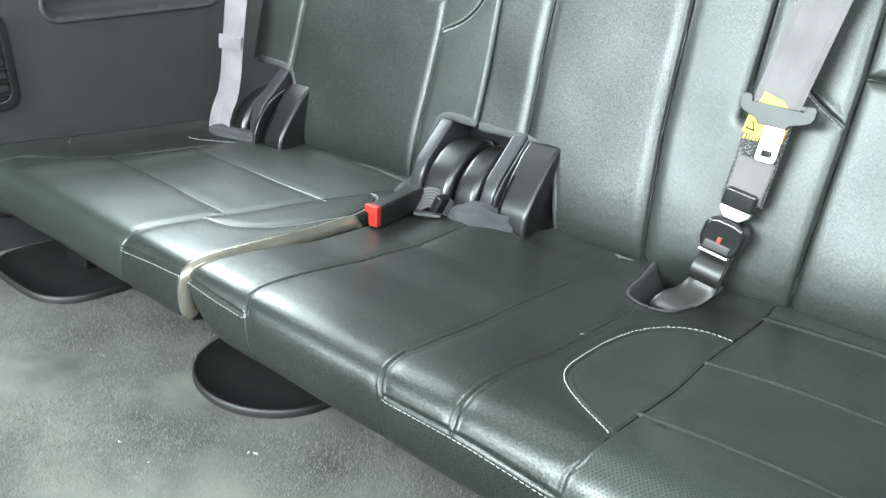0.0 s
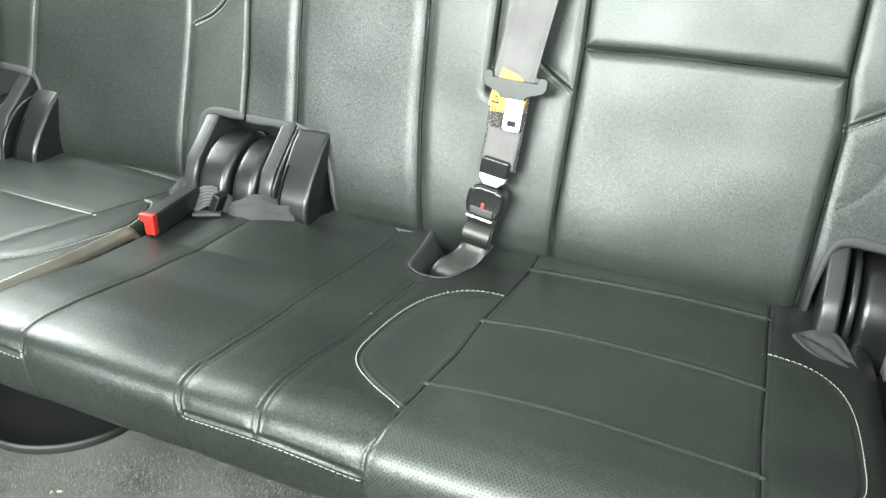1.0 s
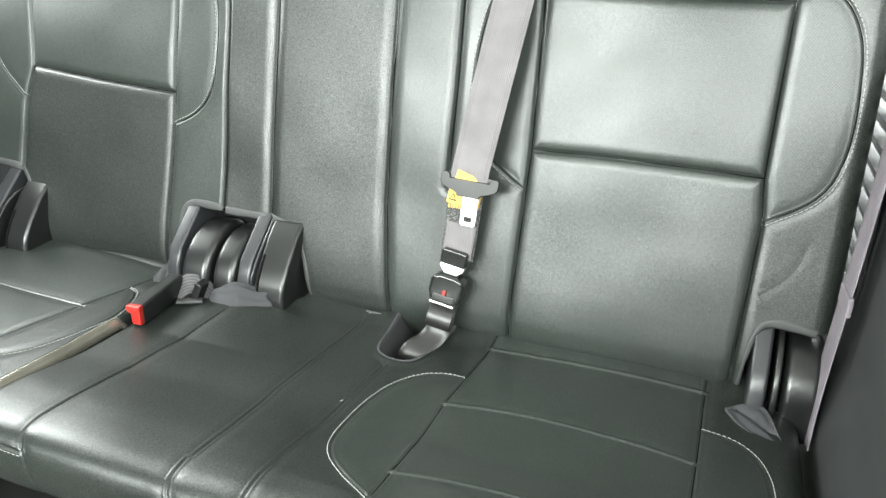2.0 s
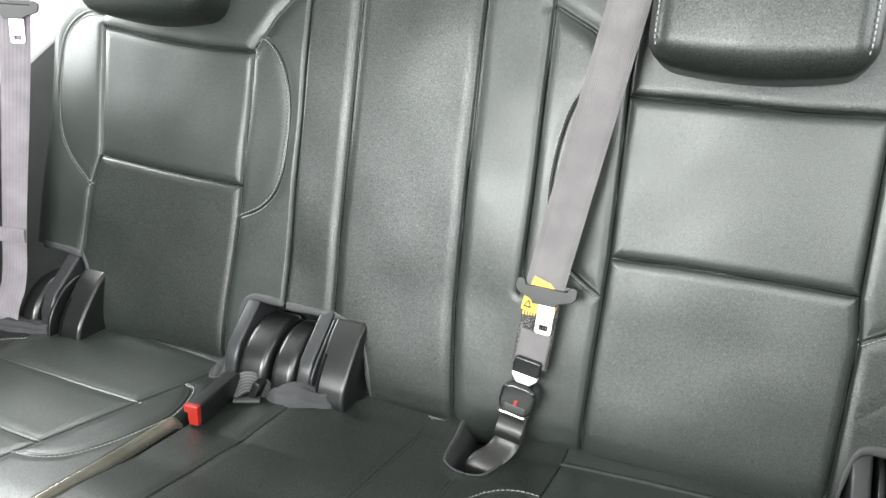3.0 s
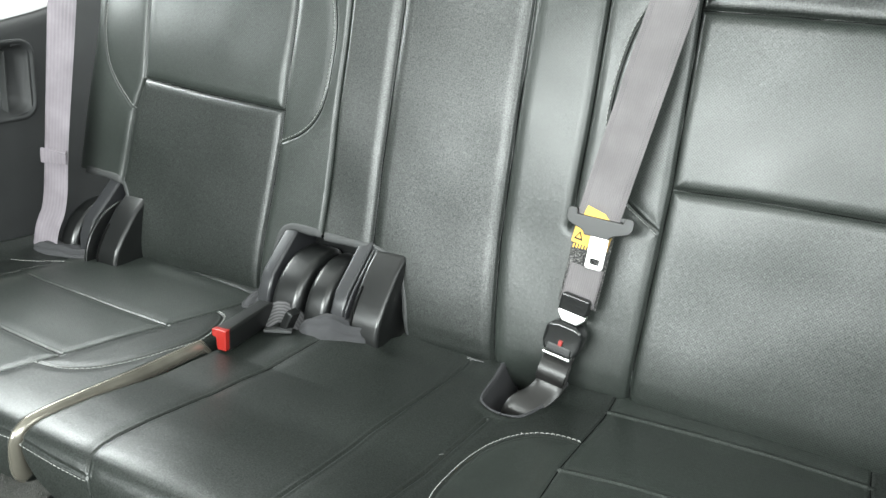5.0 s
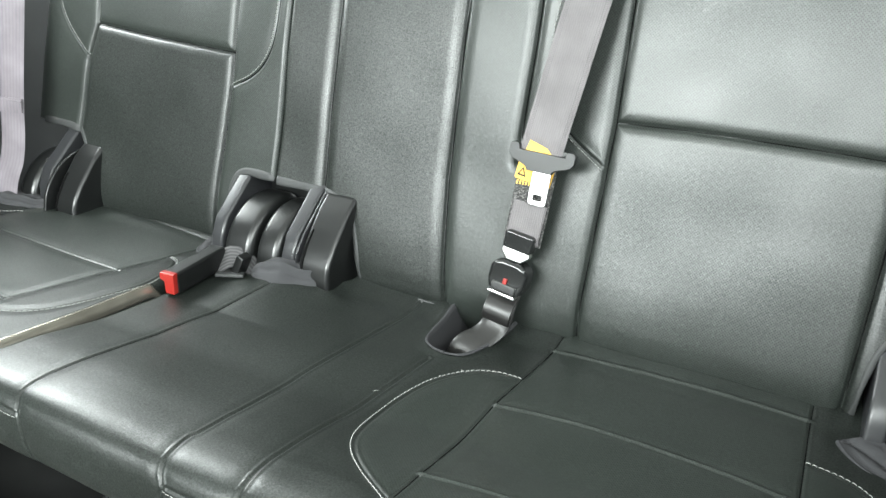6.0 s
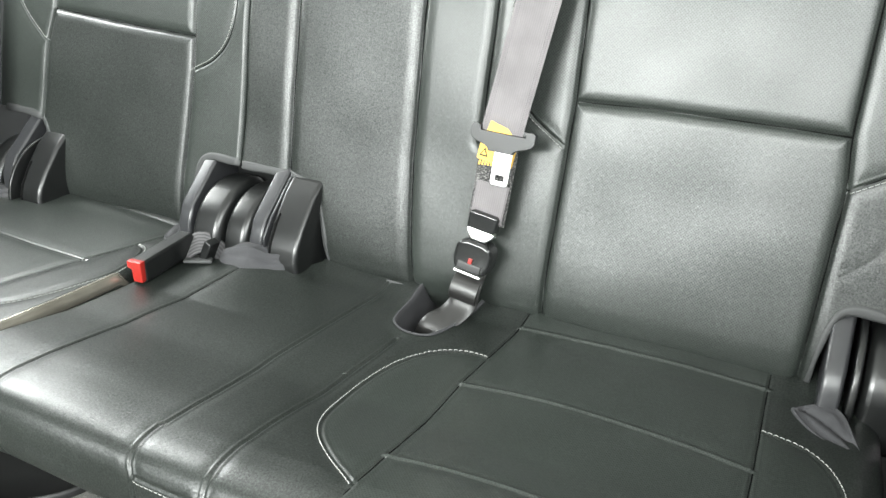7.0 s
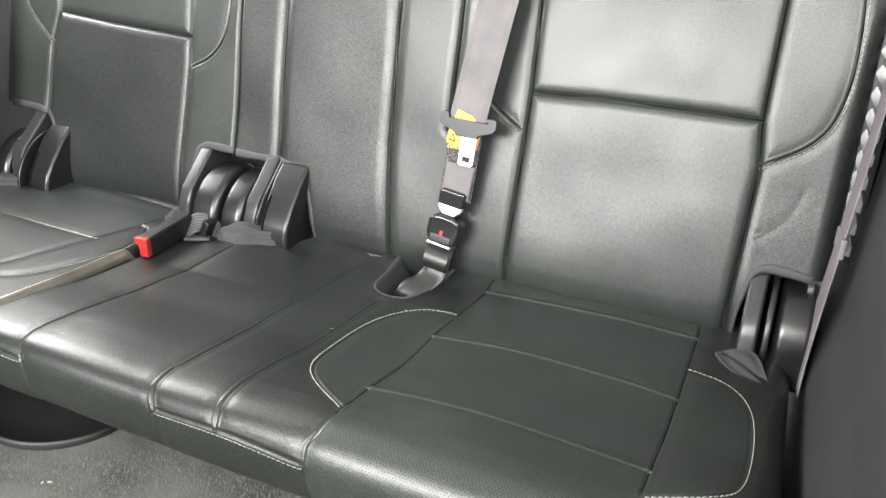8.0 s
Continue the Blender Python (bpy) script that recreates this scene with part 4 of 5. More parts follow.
    hole_m = ups([(-0.47, 0.08), (-0.47, 0.254), (-0.376, 0.254), (-0.330, 0.252), (-0.304, 0.240), (-0.288, 0.211), (-0.279, 0.162), (-0.277, 0.125), (-0.276, 0.08)])
    hole_r = ups([(0.297, 0.08), (0.298, 0.13), (0.302, 0.19), (0.310, 0.222), (0.322, 0.231), (0.345, 0.230), (0.372, 0.226), (0.42, 0.224), (0.42, 0.08)])
    seeds = [(0.15, up(0.48), PERFORATED, "perforated leather pad"), (0.15, up(0.28), PERFORATED, "perforated leather pad"),
             (0.15, up(0.64), LEATHER, ""), (0.33, up(0.48), PERFORATED, "perforated leather bolster"), (-0.03, up(0.48), PERFORATED, "perforated leather bolster")]
    back.build(shell, seeds, [hole_m, hole_r])
    back.seam_shades(shell, (vm, v2, v3, pl, pr, mid, top, bol_l, bol_r), [hole_m, hole_r])
    back.stitches(bol_r, shell, 0.0032)
    back.stitches(bol_l, shell, -0.0032)
    lip(back, smooth_line(hole_m[1:-1], 0.004)[12:], shell)
    lip(back, smooth_line(hole_r[1:-2], 0.004), shell)
    headrest(seat, 0.038, 0.262, 0.623, 0.80, -0.038)
    # hinge covers in the cut-outs
    # Added plate that keeps the gap behind the hinge parts dark.
    part("dark_gap_plate", box((-0.500, 0.024, 0.09), (-0.285, 0.040, 0.275), width=0.003), PLASTIC, seat)
    hinge_drum(-0.412, -0.374, 0.077, seat, -0.004, 0.152)
    hinge_arm(-0.370, -0.344, seat, 0.0, 0.262)
    part("hinge_rib", extrude_profile([(0.02, 0.24), (-0.014, 0.257), (-0.066, 0.206), (-0.081, 0.185), (-0.081, 0.17), (0.02, 0.17)], -0.3435, -0.3405, 0.001, 1), ARM, seat)
    slotted(hinge_box(-0.3395, -0.291, seat, 0.248), -0.3322, 0.248)
    hinge_arm(0.306, 0.331, seat, 0.010, 0.242)
    hinge_drum(0.3340, 0.3410, 0.069, seat, -0.002, 0.150, "hinge_rib")
    hinge_drum(0.3440, 0.386, 0.062, seat, 0.0, 0.150)
    return seat


def left_bench():
    seat = thing("bench_seat", "narrow part of the split black leather rear bench", "car seat", (0, 0, 0), "rear bench")
    x0, x1 = -0.972, -0.467
    base = underside(x0, x1, seat)
    base.name = "cushion"
    pad = Padding(CUSHION_LEVEL, x0, x1, (0.026, 0.012), flip=1)
    low = FR(0.070)
    main_r = pad.seam(tops([(-0.505, 0.035), (-0.511, -0.045), (-0.525, -0.125), (-0.541, -0.19), (-0.568, -0.318), (-0.582, -0.405)]) + [(-0.586, FR(0.148)), (-0.589, FR(0.13)), (-0.597, low)])
    main_l = pad.seam(tops([(-0.845, 0.035), (-0.848, -0.10), (-0.856, -0.20), (-0.875, -0.29), (-0.898, -0.36), (-0.916, -0.40)]) + [(-0.922, FR(0.14)), (-0.922, low)])
    pad.seam(tops([(-0.895, -0.355), (-0.955, -0.318)]), 0.016, 0.0025, split=False)
    left_stitch = pad.seam(tops([(-0.905, -0.152), (-0.872, -0.134), (-0.838, -0.110)]), 0.012, 0.0015, split=False)
    pad.seam(tops([(-0.845, -0.022), (-0.72, -0.028), (-0.627, -0.034), (-0.511, -0.045)]), 0.020, 0.0022, True, 0.0002, 0.0)
    pad.seam(tops([(-0.853, -0.172), (-0.80, -0.178), (-0.664, -0.184), (-0.536, -0.19)]))
    row3 = pad.seam(tops([(-0.877, -0.300), (-0.773, -0.306), (-0.566, -0.318)]))
    patch_r = pad.seam(smooth_line(tops([(-0.572, -0.346), (-0.540, -0.342), (-0.512, -0.322), (-0.492, -0.275), (-0.480, -0.225), (-0.476, -0.185), (-0.500, -0.125), (-0.522, -0.120)])))
    piping = pad.seam([(-0.591, FR(0.137)), (-0.53, FR(0.141)), (x1 - 0.006, FR(0.143))], 0.008, 0.0012)
    pad.ruffle(0.0006, 0.20, 23)
    pad.h += 0.016 * np.clip((-0.885 - pad.U) / 0.06, 0, 1) ** 2   # upturned outer edge
    seeds = [(-0.70, on_top(-0.10), PERFORATED, "perforated leather pad"), (-0.70, on_top(-0.22), PERFORATED, "perforated leather pad"),
             (-0.74, on_top(-0.35), PERFORATED, "perforated leather pad")]
    holes = [tops([(-0.53, 0.034), (-0.508, -0.05), (-0.46, -0.055), (-0.46, 0.034)]), tops([(-0.98, 0.034), (-0.98, -0.085), (-0.90, -0.082), (-0.83, -0.055), (-0.78, 0.034)])]
    pad.build(base, seeds, holes)
    pad.seam_shades(base, (main_l, main_r, row3), holes, 0.0006)
    pad.stitches(patch_r, base, 0.0032)
    pad.stitches(piping, base, 0.004, radius=0.00034)
    pad.stitches(left_stitch, base, 0.0)
    # vinyl side of the cushion, tan reflection in its colour: a rounded edge that faces the other cushion and turns
    # down its front corner
    s0, s1 = on_top(-0.188), FR(0.086)
    across = [(-0.0115, -0.0022), (-0.0098, -0.0002), (-0.0076, 0.0004), (-0.0054, -0.0006), (-0.0034, -0.0026), (-0.0016, -0.0052), (-0.0004, -0.0085), (-0.0002, -0.0140), (-0.0030, -0.0180), (-0.0080, -0.0190)]
    path = np.linspace(s0, s1, 110)
    verts, faces = [], []
    for v in path:
        y, z = np.interp(v, pad.s, pad.p[:, 0]), np.interp(v, pad.s, pad.p[:, 1])
        ny, nz = np.interp(v, pad.s, pad.n[:, 0]), np.interp(v, pad.s, pad.n[:, 1])
        drop = 0.009 * max(0.0, 1 - (v - s0) / 0.014) ** 2
        for dx, h in across:
            verts.append((-0.4655 + dx, y + ny * (h - drop), z + nz * (h - drop)))
    k = len(across)
    faces = [(i * k + j, i * k + j + 1, (i + 1) * k + j + 1, (i + 1) * k + j) for i in range(len(path) - 1) for j in range(k - 1)]
    faces.append(tuple(range(k)))
    faces.append(tuple((len(path) - 1) * k + j for j in range(k))[::-1])
    mesh_object("edge_strip", verts, faces, VINYL_SHEEN, base, "shiny grey vinyl edge strip, tan reflection put into its colour").data.set_sharp_from_angle(angle=radians(60))
    foot(-0.845, -0.385, 0.106, 0.088, 3.2, seat)
    bx0, bx1 = -0.912, -0.4272
    shell = part("backrest", box((bx0 + 0.02, 0.085, 0.12), (bx1 - 0.02, 0.12, 0.82), width=0.01), PLASTIC, seat)
    back = Padding(BACK, bx0, bx1, (0.022, 0.007), flip=-1)
    pl = back.seam(ups([(-0.828, 0.20), (-0.817, 0.276), (-0.805, 0.378), (-0.790, 0.428), (-0.796, 0.623)]), 0.015, 0.0034, True, 0.0036, 0.0)
    pr = back.seam(ups([(-0.530, 0.07), (-0.529, 0.12), (-0.526, 0.233), (-0.519, 0.365), (-0.518, 0.411), (-0.515, 0.600)]), 0.015, 0.0034, True, 0.0036, 0.0)
    mid = back.seam(ups([(-0.790, 0.428), (-0.66, 0.418), (-0.518, 0.411)]), 0.015, 0.0034, True, 0.0032, 0.0)
    top = back.seam(ups([(-0.796, 0.623), (-0.70, 0.611), (-0.593, 0.602), (-0.515, 0.600)]), 0.015, 0.0034, True, 0.0032, 0.0)
    bol_l = back.seam(smooth_line(ups([(-0.796, 0.640), (-0.835, 0.645), (-0.875, 0.615), (-0.886, 0.56), (-0.884, 0.48), (-0.863, 0.425), (-0.805, 0.378)])))
    bol_r = back.seam(smooth_line(ups([(-0.513, 0.605), (-0.500, 0.628), (-0.462, 0.595), (-0.446, 0.54), (-0.445, 0.48), (-0.450, 0.42), (-0.475, 0.385), (-0.519, 0.365)])))
    back.seam(ups([(-0.515, 0.600), (-0.480, 0.65), (-0.45, 0.68)]), 0.022, 0.005, split=False)
    back.ruffle(0.0008, 0.16, 8)
    # the outer edge spreads towards the seat
    back.flare = -0.016 * np.clip((-0.890 - back.U) / 0.012, 0, 1) * np.clip((up(0.50) - back.S) / 0.2, 0, 1)
    hole_m = ups([(-0.512, 0.08), (-0.506, 0.17), (-0.502, 0.215), (-0.496, 0.247), (-0.480, 0.258), (-0.455, 0.257), (-0.38, 0.254), (-0.38, 0.08)])
    hole_l = ups([(-0.96, 0.08), (-0.96, 0.272), (-0.861, 0.273), (-0.828, 0.270), (-0.808, 0.262), (-0.795, 0.232), (-0.775, 0.18), (-0.768, 0.08)])
    seeds = [(-0.66, up(0.50), PERFORATED, "perforated leather pad"), (-0.66, up(0.30), LEATHER, ""),
             (-0.84, up(0.50), PERFORATED, "perforated leather bolster"), (-0.48, up(0.50), PERFORATED, "perforated leather bolster")]
    back.build(shell, seeds, [hole_m, hole_l])
    back.seam_shades(shell, (pl, pr, mid, top, bol_l, bol_r), [hole_m, hole_l])
    back.stitches(bol_l, shell, 0.0032)
    back.stitches(bol_r, shell, -0.0032)
    lip(back, smooth_line(hole_m[1:-1], 0.004)[:-12], shell)
    lip(back, smooth_line(hole_l[1:-1], 0.004)[14:], shell)
    headrest(seat, -0.785, -0.560, 0.652, 0.82, -0.03)
    hinge_arm(-0.492, -0.466, seat, 0.002, 0.262)
    hinge_drum(-0.464, -0.417, 0.080, seat, -0.004, 0.152)
    hinge_arm(-0.852, -0.822, seat, 0.004, 0.270)
    hinge_drum(-0.818, -0.812, 0.088, seat, -0.006, 0.150, "hinge_rib")
    slotted(hinge_box(-0.808, -0.762, seat, 0.243), -0.8005, 0.243)
    hinge_drum(-0.895, -0.858, 0.080, seat, -0.002, 0.150)
    return seat


right_bench()
left_bench()

# ---- seat belts ----


def rounded_plate(w, h, r, thick, hole=None, n=6):
    """A flat plate with round corners in x and z, thickness along y; hole: (w, h, z, r) is a slot cut through it."""
    def outline(w, h, r, z=0.0):
        pts = []
        for qx, qz, a0 in ((1, 1, 0), (-1, 1, 90), (-1, -1, 180), (1, -1, 270)):
            for i in range(n + 1):
                a = radians(a0 + 90 * i / n)
                pts.append((qx * (w / 2 - r) + r * math.cos(a), z + qz * (h / 2 - r) + r * math.sin(a)))
        return pts
    o = outline(w, h, r)
    bm = bmesh.new()
    f = [bm.verts.new((x, -thick / 2, z)) for x, z in o]
    b = [bm.verts.new((x, thick / 2, z)) for x, z in o]
    k = len(o)
    for i in range(k):
        bm.faces.new((f[i], f[(i + 1) % k], b[(i + 1) % k], b[i]))
    if hole:
        hw, hh, hz, hr = hole
        q = outline(hw, hh, hr, hz)
        fi = [bm.verts.new((x, -thick / 2, z)) for x, z in q]
        bi = [bm.verts.new((x, thick / 2, z)) for x, z in q]
        for i in range(k):
            j = (i + 1) % k
            bm.faces.new((fi[i], bi[i], bi[j], fi[j]))
            bm.faces.new((f[i], fi[i], fi[j], f[j]))
            bm.faces.new((b[i], b[j], bi[j], bi[i]))
    else:
        bm.faces.new(f[::-1])
        bm.faces.new(b)
    bmesh.ops.recalc_face_normals(bm, faces=bm.faces[:])
    bevel(bm, thick * 0.25, 2, 50)
    return bm


def at(m, bm):
    bm.transform(m)
    return bm


def side_vent():
    """Slatted vent low on the side trim."""
    t = thing("air_vent", "black slatted air vent with a rounded grey frame", "vent", (-0.975, -0.437, 0.275))
    m = Matrix.Rotation(radians(90), 4, 'Z') @ Matrix.Rotation(radians(-5), 4, 'Y')
    part("frame", at(m @ Matrix.Translation((0, -0.004, 0)), rounded_plate(0.106, 0.136, 0.024, 0.012, (0.080, 0.108, 0, 0.014))), PLASTIC, t, "rounded grey vent frame")
    # Black plate fills the vent for the shade behind its slats.
    part("opening", at(m @ Matrix.Translation((0, -0.0005, 0)), rounded_plate(0.090, 0.118, 0.014, 0.003)), BLACK, t)
    for i in range(6):
        part("slat", at(m @ Matrix.Translation((0, -0.0055, -0.045 + i * 0.018)) @ Matrix.Rotation(radians(28), 4, 'X'), box((-0.042, -0.0045, -0.0012), (0.042, 0.0045, 0.0012), width=0.0008)), PLASTIC, t)
    return t


side_vent()


def tongue(parent, m, w=0.065):
    """Latch tongue: a dark plastic grip whose ears hold the webbing, and its bright steel plate with an eye."""
    h = w / 2
    half = [(0.0, 0.0035), (0.0255, 0.0035), (0.0265, 0.0085), (0.029, 0.0100), (h - 0.003, 0.0100), (h, 0.0075), (h, -0.002), (h - 0.003, -0.0065), (h - 0.009, -0.0092), (0.0195, -0.0118), (0.0155, -0.0140), (0.0140, -0.0175), (0.0, -0.0175)]
    outline = half + [(-x, z) for x, z in half[-2:0:-1]]
    grip = part("tongue_grip", at(m, extrude_profile(outline[::-1], -0.0042, 0.0034, 0.0009, 2, "y")), GRIP, parent)
    part("back_bar", at(m @ Matrix.Translation((0, 0.0028, 0.008)), box((-h + 0.004, -0.001, -0.004), (h - 0.004, 0.0012, 0.001), width=0.0008)), GRIP, grip)
    part("tongue_plate", at(m @ Matrix.Translation((0.0040, -0.0015, -0.034)), rounded_plate(0.0205, 0.038, 0.004, 0.0026, (0.0105, 0.0065, -0.0105, 0.0012))), STEEL, grip, "bright steel latch plate")
    return grip


def belt_frame(z, x, y, lean):
    return Matrix.Translation((x, y, z)) @ Matrix.Rotation(radians(lean), 4, 'Y') @ Matrix.Rotation(radians(-8), 4, 'X')


def centre_belt():
    t = thing("seat_belt", "grey seat belt buckled down across the bench back", "seat belt", (0, 0, 0), "seat belts")
    across = (0.985, 0.0, -0.165)
    ribbon("webbing", [(-0.0435, -0.0425, 0.353), (-0.041, -0.0410, 0.368), (-0.036, -0.036, 0.40), (-0.012, -0.014, 0.545), (0.008, 0.006, 0.665), (0.020, 0.016, 0.74), (0.024, 0.035, 0.765), (0.026, 0.08, 0.765)], across, 0.0475, 0.0014, BELT_GREY, t)
    ribbon("lower_webbing", [(-0.0435, -0.0385, 0.356), (-0.046, -0.0395, 0.335), (-0.050, -0.042, 0.29), (-0.0525, -0.044, 0.265), (-0.0535, -0.046, 0.252)], (0.985, 0.0, -0.15), 0.0440, 0.0024, STITCHED, t, "black lower webbing thick with bar stitching")
    ribbon("loop", [(-0.0485, -0.0435, 0.298), (-0.0500, -0.0470, 0.280), (-0.053, -0.049, 0.256)], (0.985, 0.0, -0.15), 0.0385, 0.0028, BELT_GREY, t, "grey webbing loop")
    m = belt_frame(0.352, -0.0400, -0.0445, 3)
    tongue(t, m, 0.074)
    # warning label sewn to the webbing: a folded corner shows over the grip, the rest under it
    bm = extrude_profile([(-0.017, -0.004), (0.017, -0.004), (0.006, 0.0050), (-0.015, 0.0085)], -0.0005, 0.0005, 0, 1, "y")
    part("label", at(belt_frame(0.3565, -0.0425, -0.0434, 9), bm), YELLOW, t, "yellow warning label")
    low = part("label", at(belt_frame(0.3315, -0.0480, -0.0416, 9), rounded_plate(0.042, 0.022, 0.002, 0.0008)), YELLOW, t, "yellow warning label")
    tri = [(-0.0052, -0.0042), (0.0052, -0.0042), (0.0, 0.0056)]
    for k, d, mat in ((1.0, 0.0004, BLACK), (0.55, 0.0006, YELLOW)):
        part("warning_mark", at(belt_frame(0.3310, -0.0620, -0.0424, 9), extrude_profile([(x * k, z * k) for x, z in tri], -d, 0.0002, 0, 1, "y")), mat, low)
    for i in range(5):
        part("fringe", at(belt_frame(0.3200, -0.0670 + i * 0.0035, -0.0418, 9), box((-0.0009, -0.0003, -0.0030), (0.0009, 0.0003, 0.002))), YELLOW, low)
    return t


def centre_buckle():
    t = thing("seat_belt_buckle", "black buckle stack on a webbing strap rising from the cushion", "buckle", (0, 0, 0), "buckles")
    m = belt_frame(0.255, -0.0535, -0.048, 9)
    bm = extrude_profile([(-0.0165, -0.011), (0.0165, -0.011), (0.0175, 0.006), (0.0155, 0.010), (-0.0155, 0.010), (-0.0175, 0.006)], -0.010, 0.008, 0.003, 3, "y")
    part("upper_housing", at(m, bm), PLASTIC_GLOSS, t)
    part("upper_plate", at(m @ Matrix.Translation((0.001, -0.003, -0.0155)), extrude_profile([(-0.0165, 0.0055), (0.0165, 0.0055), (0.0160, 0.001), (0.0085, -0.007), (-0.0085, -0.007), (-0.0160, 0.001)], -0.007, 0.004, 0.0014, 2, "y")), STEEL, t, "bright steel latch plate")
    m = belt_frame(0.213, -0.060, -0.053, 9)
    bm = extrude_profile([(-0.0185, -0.018), (0.0185, -0.018), (0.0225, -0.006), (0.0225, 0.009), (0.0185, 0.0165), (0.010, 0.0195), (-0.010, 0.0195), (-0.0185, 0.0165), (-0.0225, 0.009), (-0.0225, -0.006)], -0.014, 0.012, 0.005, 4, "y")
    body = part("housing", at(m, bm), PLASTIC_GLOSS, t)
    part("release_button", at(m, box((-0.0145, -0.0158, -0.0165), (0.0145, -0.010, -0.0065), width=0.0016)), GRIP, body, "dark grey release button")
    part("marker", at(m, box((-0.0024, -0.0162, -0.0070), (0.0024, -0.010, -0.0005), width=0.0008)), RED, body, "red release marker")
    part("lower_edge", at(m @ Matrix.Translation((-0.001, 0, -0.0200)), box((-0.0165, -0.014, -0.0016), (0.0165, 0.006, 0.0016), width=0.001)), STEEL, body, "bright steel edge")
    ribbon("strap", [(-0.062, -0.052, 0.196), (-0.063, -0.064, 0.182), (-0.064, -0.066, 0.168), (-0.067, -0.066, 0.156), (-0.075, -0.077, 0.144), (-0.087, -0.091, 0.138), (-0.094, -0.098, 0.127), (-0.096, -0.100, 0.108), (-0.097, -0.101, 0.086)], (0.97, -0.06, -0.10), 0.034, 0.0026, STRAP, t)
    ribbon("strap_fold", [(-0.0625, -0.056, 0.193), (-0.064, -0.073, 0.180), (-0.066, -0.074, 0.166), (-0.068, -0.066, 0.160)], (0.97, 0.0, -0.15), 0.034, 0.003, STRAP, t)
    return t


def left_belt():
    t = thing("seat_belt", "pale grey ribbed seat belt hanging beside the side trim", "seat belt", (0, 0, 0), "seat belts")
    across = [(0.97, 0.20, -0.03), (0.97, 0.20, -0.03), (0.90, 0.42, -0.03), (0.80, 0.60, -0.03), (0.80, 0.60, -0.03), (0.80, 0.60, -0.03)]
    ribbon("webbing", [(-0.905, -0.096, 0.158), (-0.902, -0.092, 0.190), (-0.893, -0.080, 0.225), (-0.895, -0.070, 0.32), (-0.896, -0.046, 0.50), (-0.896, -0.030, 0.64), (-0.905, 0.0, 0.95), (-0.93, 0.03, 1.06)], across, 0.044, 0.0014, BELT_PALE, t)
    keeper = Matrix.Translation((-0.8948, -0.0755, 0.303)) @ Matrix.Rotation(radians(12), 4, 'Z') @ Matrix.Rotation(radians(-6), 4, 'X')
    sewn = ribbon("keeper", [(-0.8948, -0.0765, 0.291), (-0.8948, -0.0770, 0.302), (-0.8950, -0.0755, 0.313)], (0.96, 0.27, -0.03), 0.0452, 0.0036, BELT_PALE, t, "sewn belt keeper")
    part("fold", at(keeper @ Matrix.Rotation(radians(4), 4, 'Y'), box((-0.0228, -0.0034, 0.0052), (0.0228, 0.0022, 0.0088), width=0.0017)), BELT_PALE, sewn)
    m = Matrix.Translation((-0.894, -0.036, 0.646)) @ Matrix.Rotation(radians(35), 4, 'Z')
    tongue(t, m, 0.072)
    return t


def right_belt():
    t = thing("seat_belt", "pale grey seat belt seen edge-on beside the side trim", "seat belt", (0, 0, 0), "seat belts")
    ribbon("webbing", [(0.379, -0.060, 0.110), (0.380, -0.055, 0.17), (0.388, -0.045, 0.285), (0.397, -0.03, 0.42), (0.404, -0.005, 0.60), (0.41, 0.02, 0.90), (0.425, 0.04, 1.05)], [(0.06, -0.97, 0.0), (0.06, -0.97, 0.0), (0.05, -0.97, 0.0), (0.03, -0.97, 0.0)], 0.047, 0.0016, BELT_PALE, t)
    part("keeper", at(Matrix.Translation((0.388, -0.047, 0.283)) @ Matrix.Rotation(radians(-87), 4, 'Z'), box((-0.0255, -0.003, -0.012), (0.0255, 0.003, 0.010), width=0.0018)), BELT_PALE, t, "sewn belt keeper")
    return t


centre_belt()
centre_buckle()
left_belt()
right_belt()


def split_buckle():
    """Buckle in the slot between the two cushions."""
    t = thing("seat_belt_buckle", "black buckle with a red button lying between the cushions", "buckle", (-0.460, -0.145, 0.1525), "buckles")
    m = Matrix.Translation((0.005, 0.004, 0.004)) @ Matrix.Rotation(radians(6), 4, 'Z') @ Matrix.Rotation(radians(4), 4, 'X') @ Matrix.Diagonal((0.78, 1.0, 0.95, 1.0))
    part("housing", at(m, box((-0.014, -0.046, -0.016), (0.014, 0.050, 0.015), width=0.004, segments=3)), PLASTIC, t)
    bm = extrude_profile([(-0.005, -0.013), (0.0125, -0.013), (0.0135, 0.016), (-0.0135, 0.016), (-0.0135, 0.006), (-0.006, 0.004)], -0.052, -0.043, 0.002, 2, "y")
    part("release_button", at(m, bm), RED, t, "bright red release button")
    return t


split_buckle()


def latch_strap():
    t = thing("anchor_strap", "dark ribbed webbing and clip behind the buckle", "strap", (0, 0, 0))
    ribbon("webbing", [(-0.455, -0.105, 0.150), (-0.440, -0.092, 0.165), (-0.425, -0.085, 0.158), (-0.41, -0.08, 0.14)], (0.2, 0.6, 0.7), 0.030, 0.002, LATCH_WEB, t)
    part("clip", at(Matrix.Translation((-0.418, -0.098, 0.156)) @ Matrix.Rotation(radians(25), 4, 'Y'), box((-0.006, -0.010, -0.012), (0.006, 0.010, 0.018), width=0.003)), PLASTIC, t)
    part("tab", at(Matrix.Translation((-0.424, -0.112, 0.147)) @ Matrix.Rotation(radians(30), 4, 'Z'), box((-0.018, -0.006, -0.002), (0.018, 0.006, 0.002), width=0.001)), LIP, t)
    return t


latch_strap()


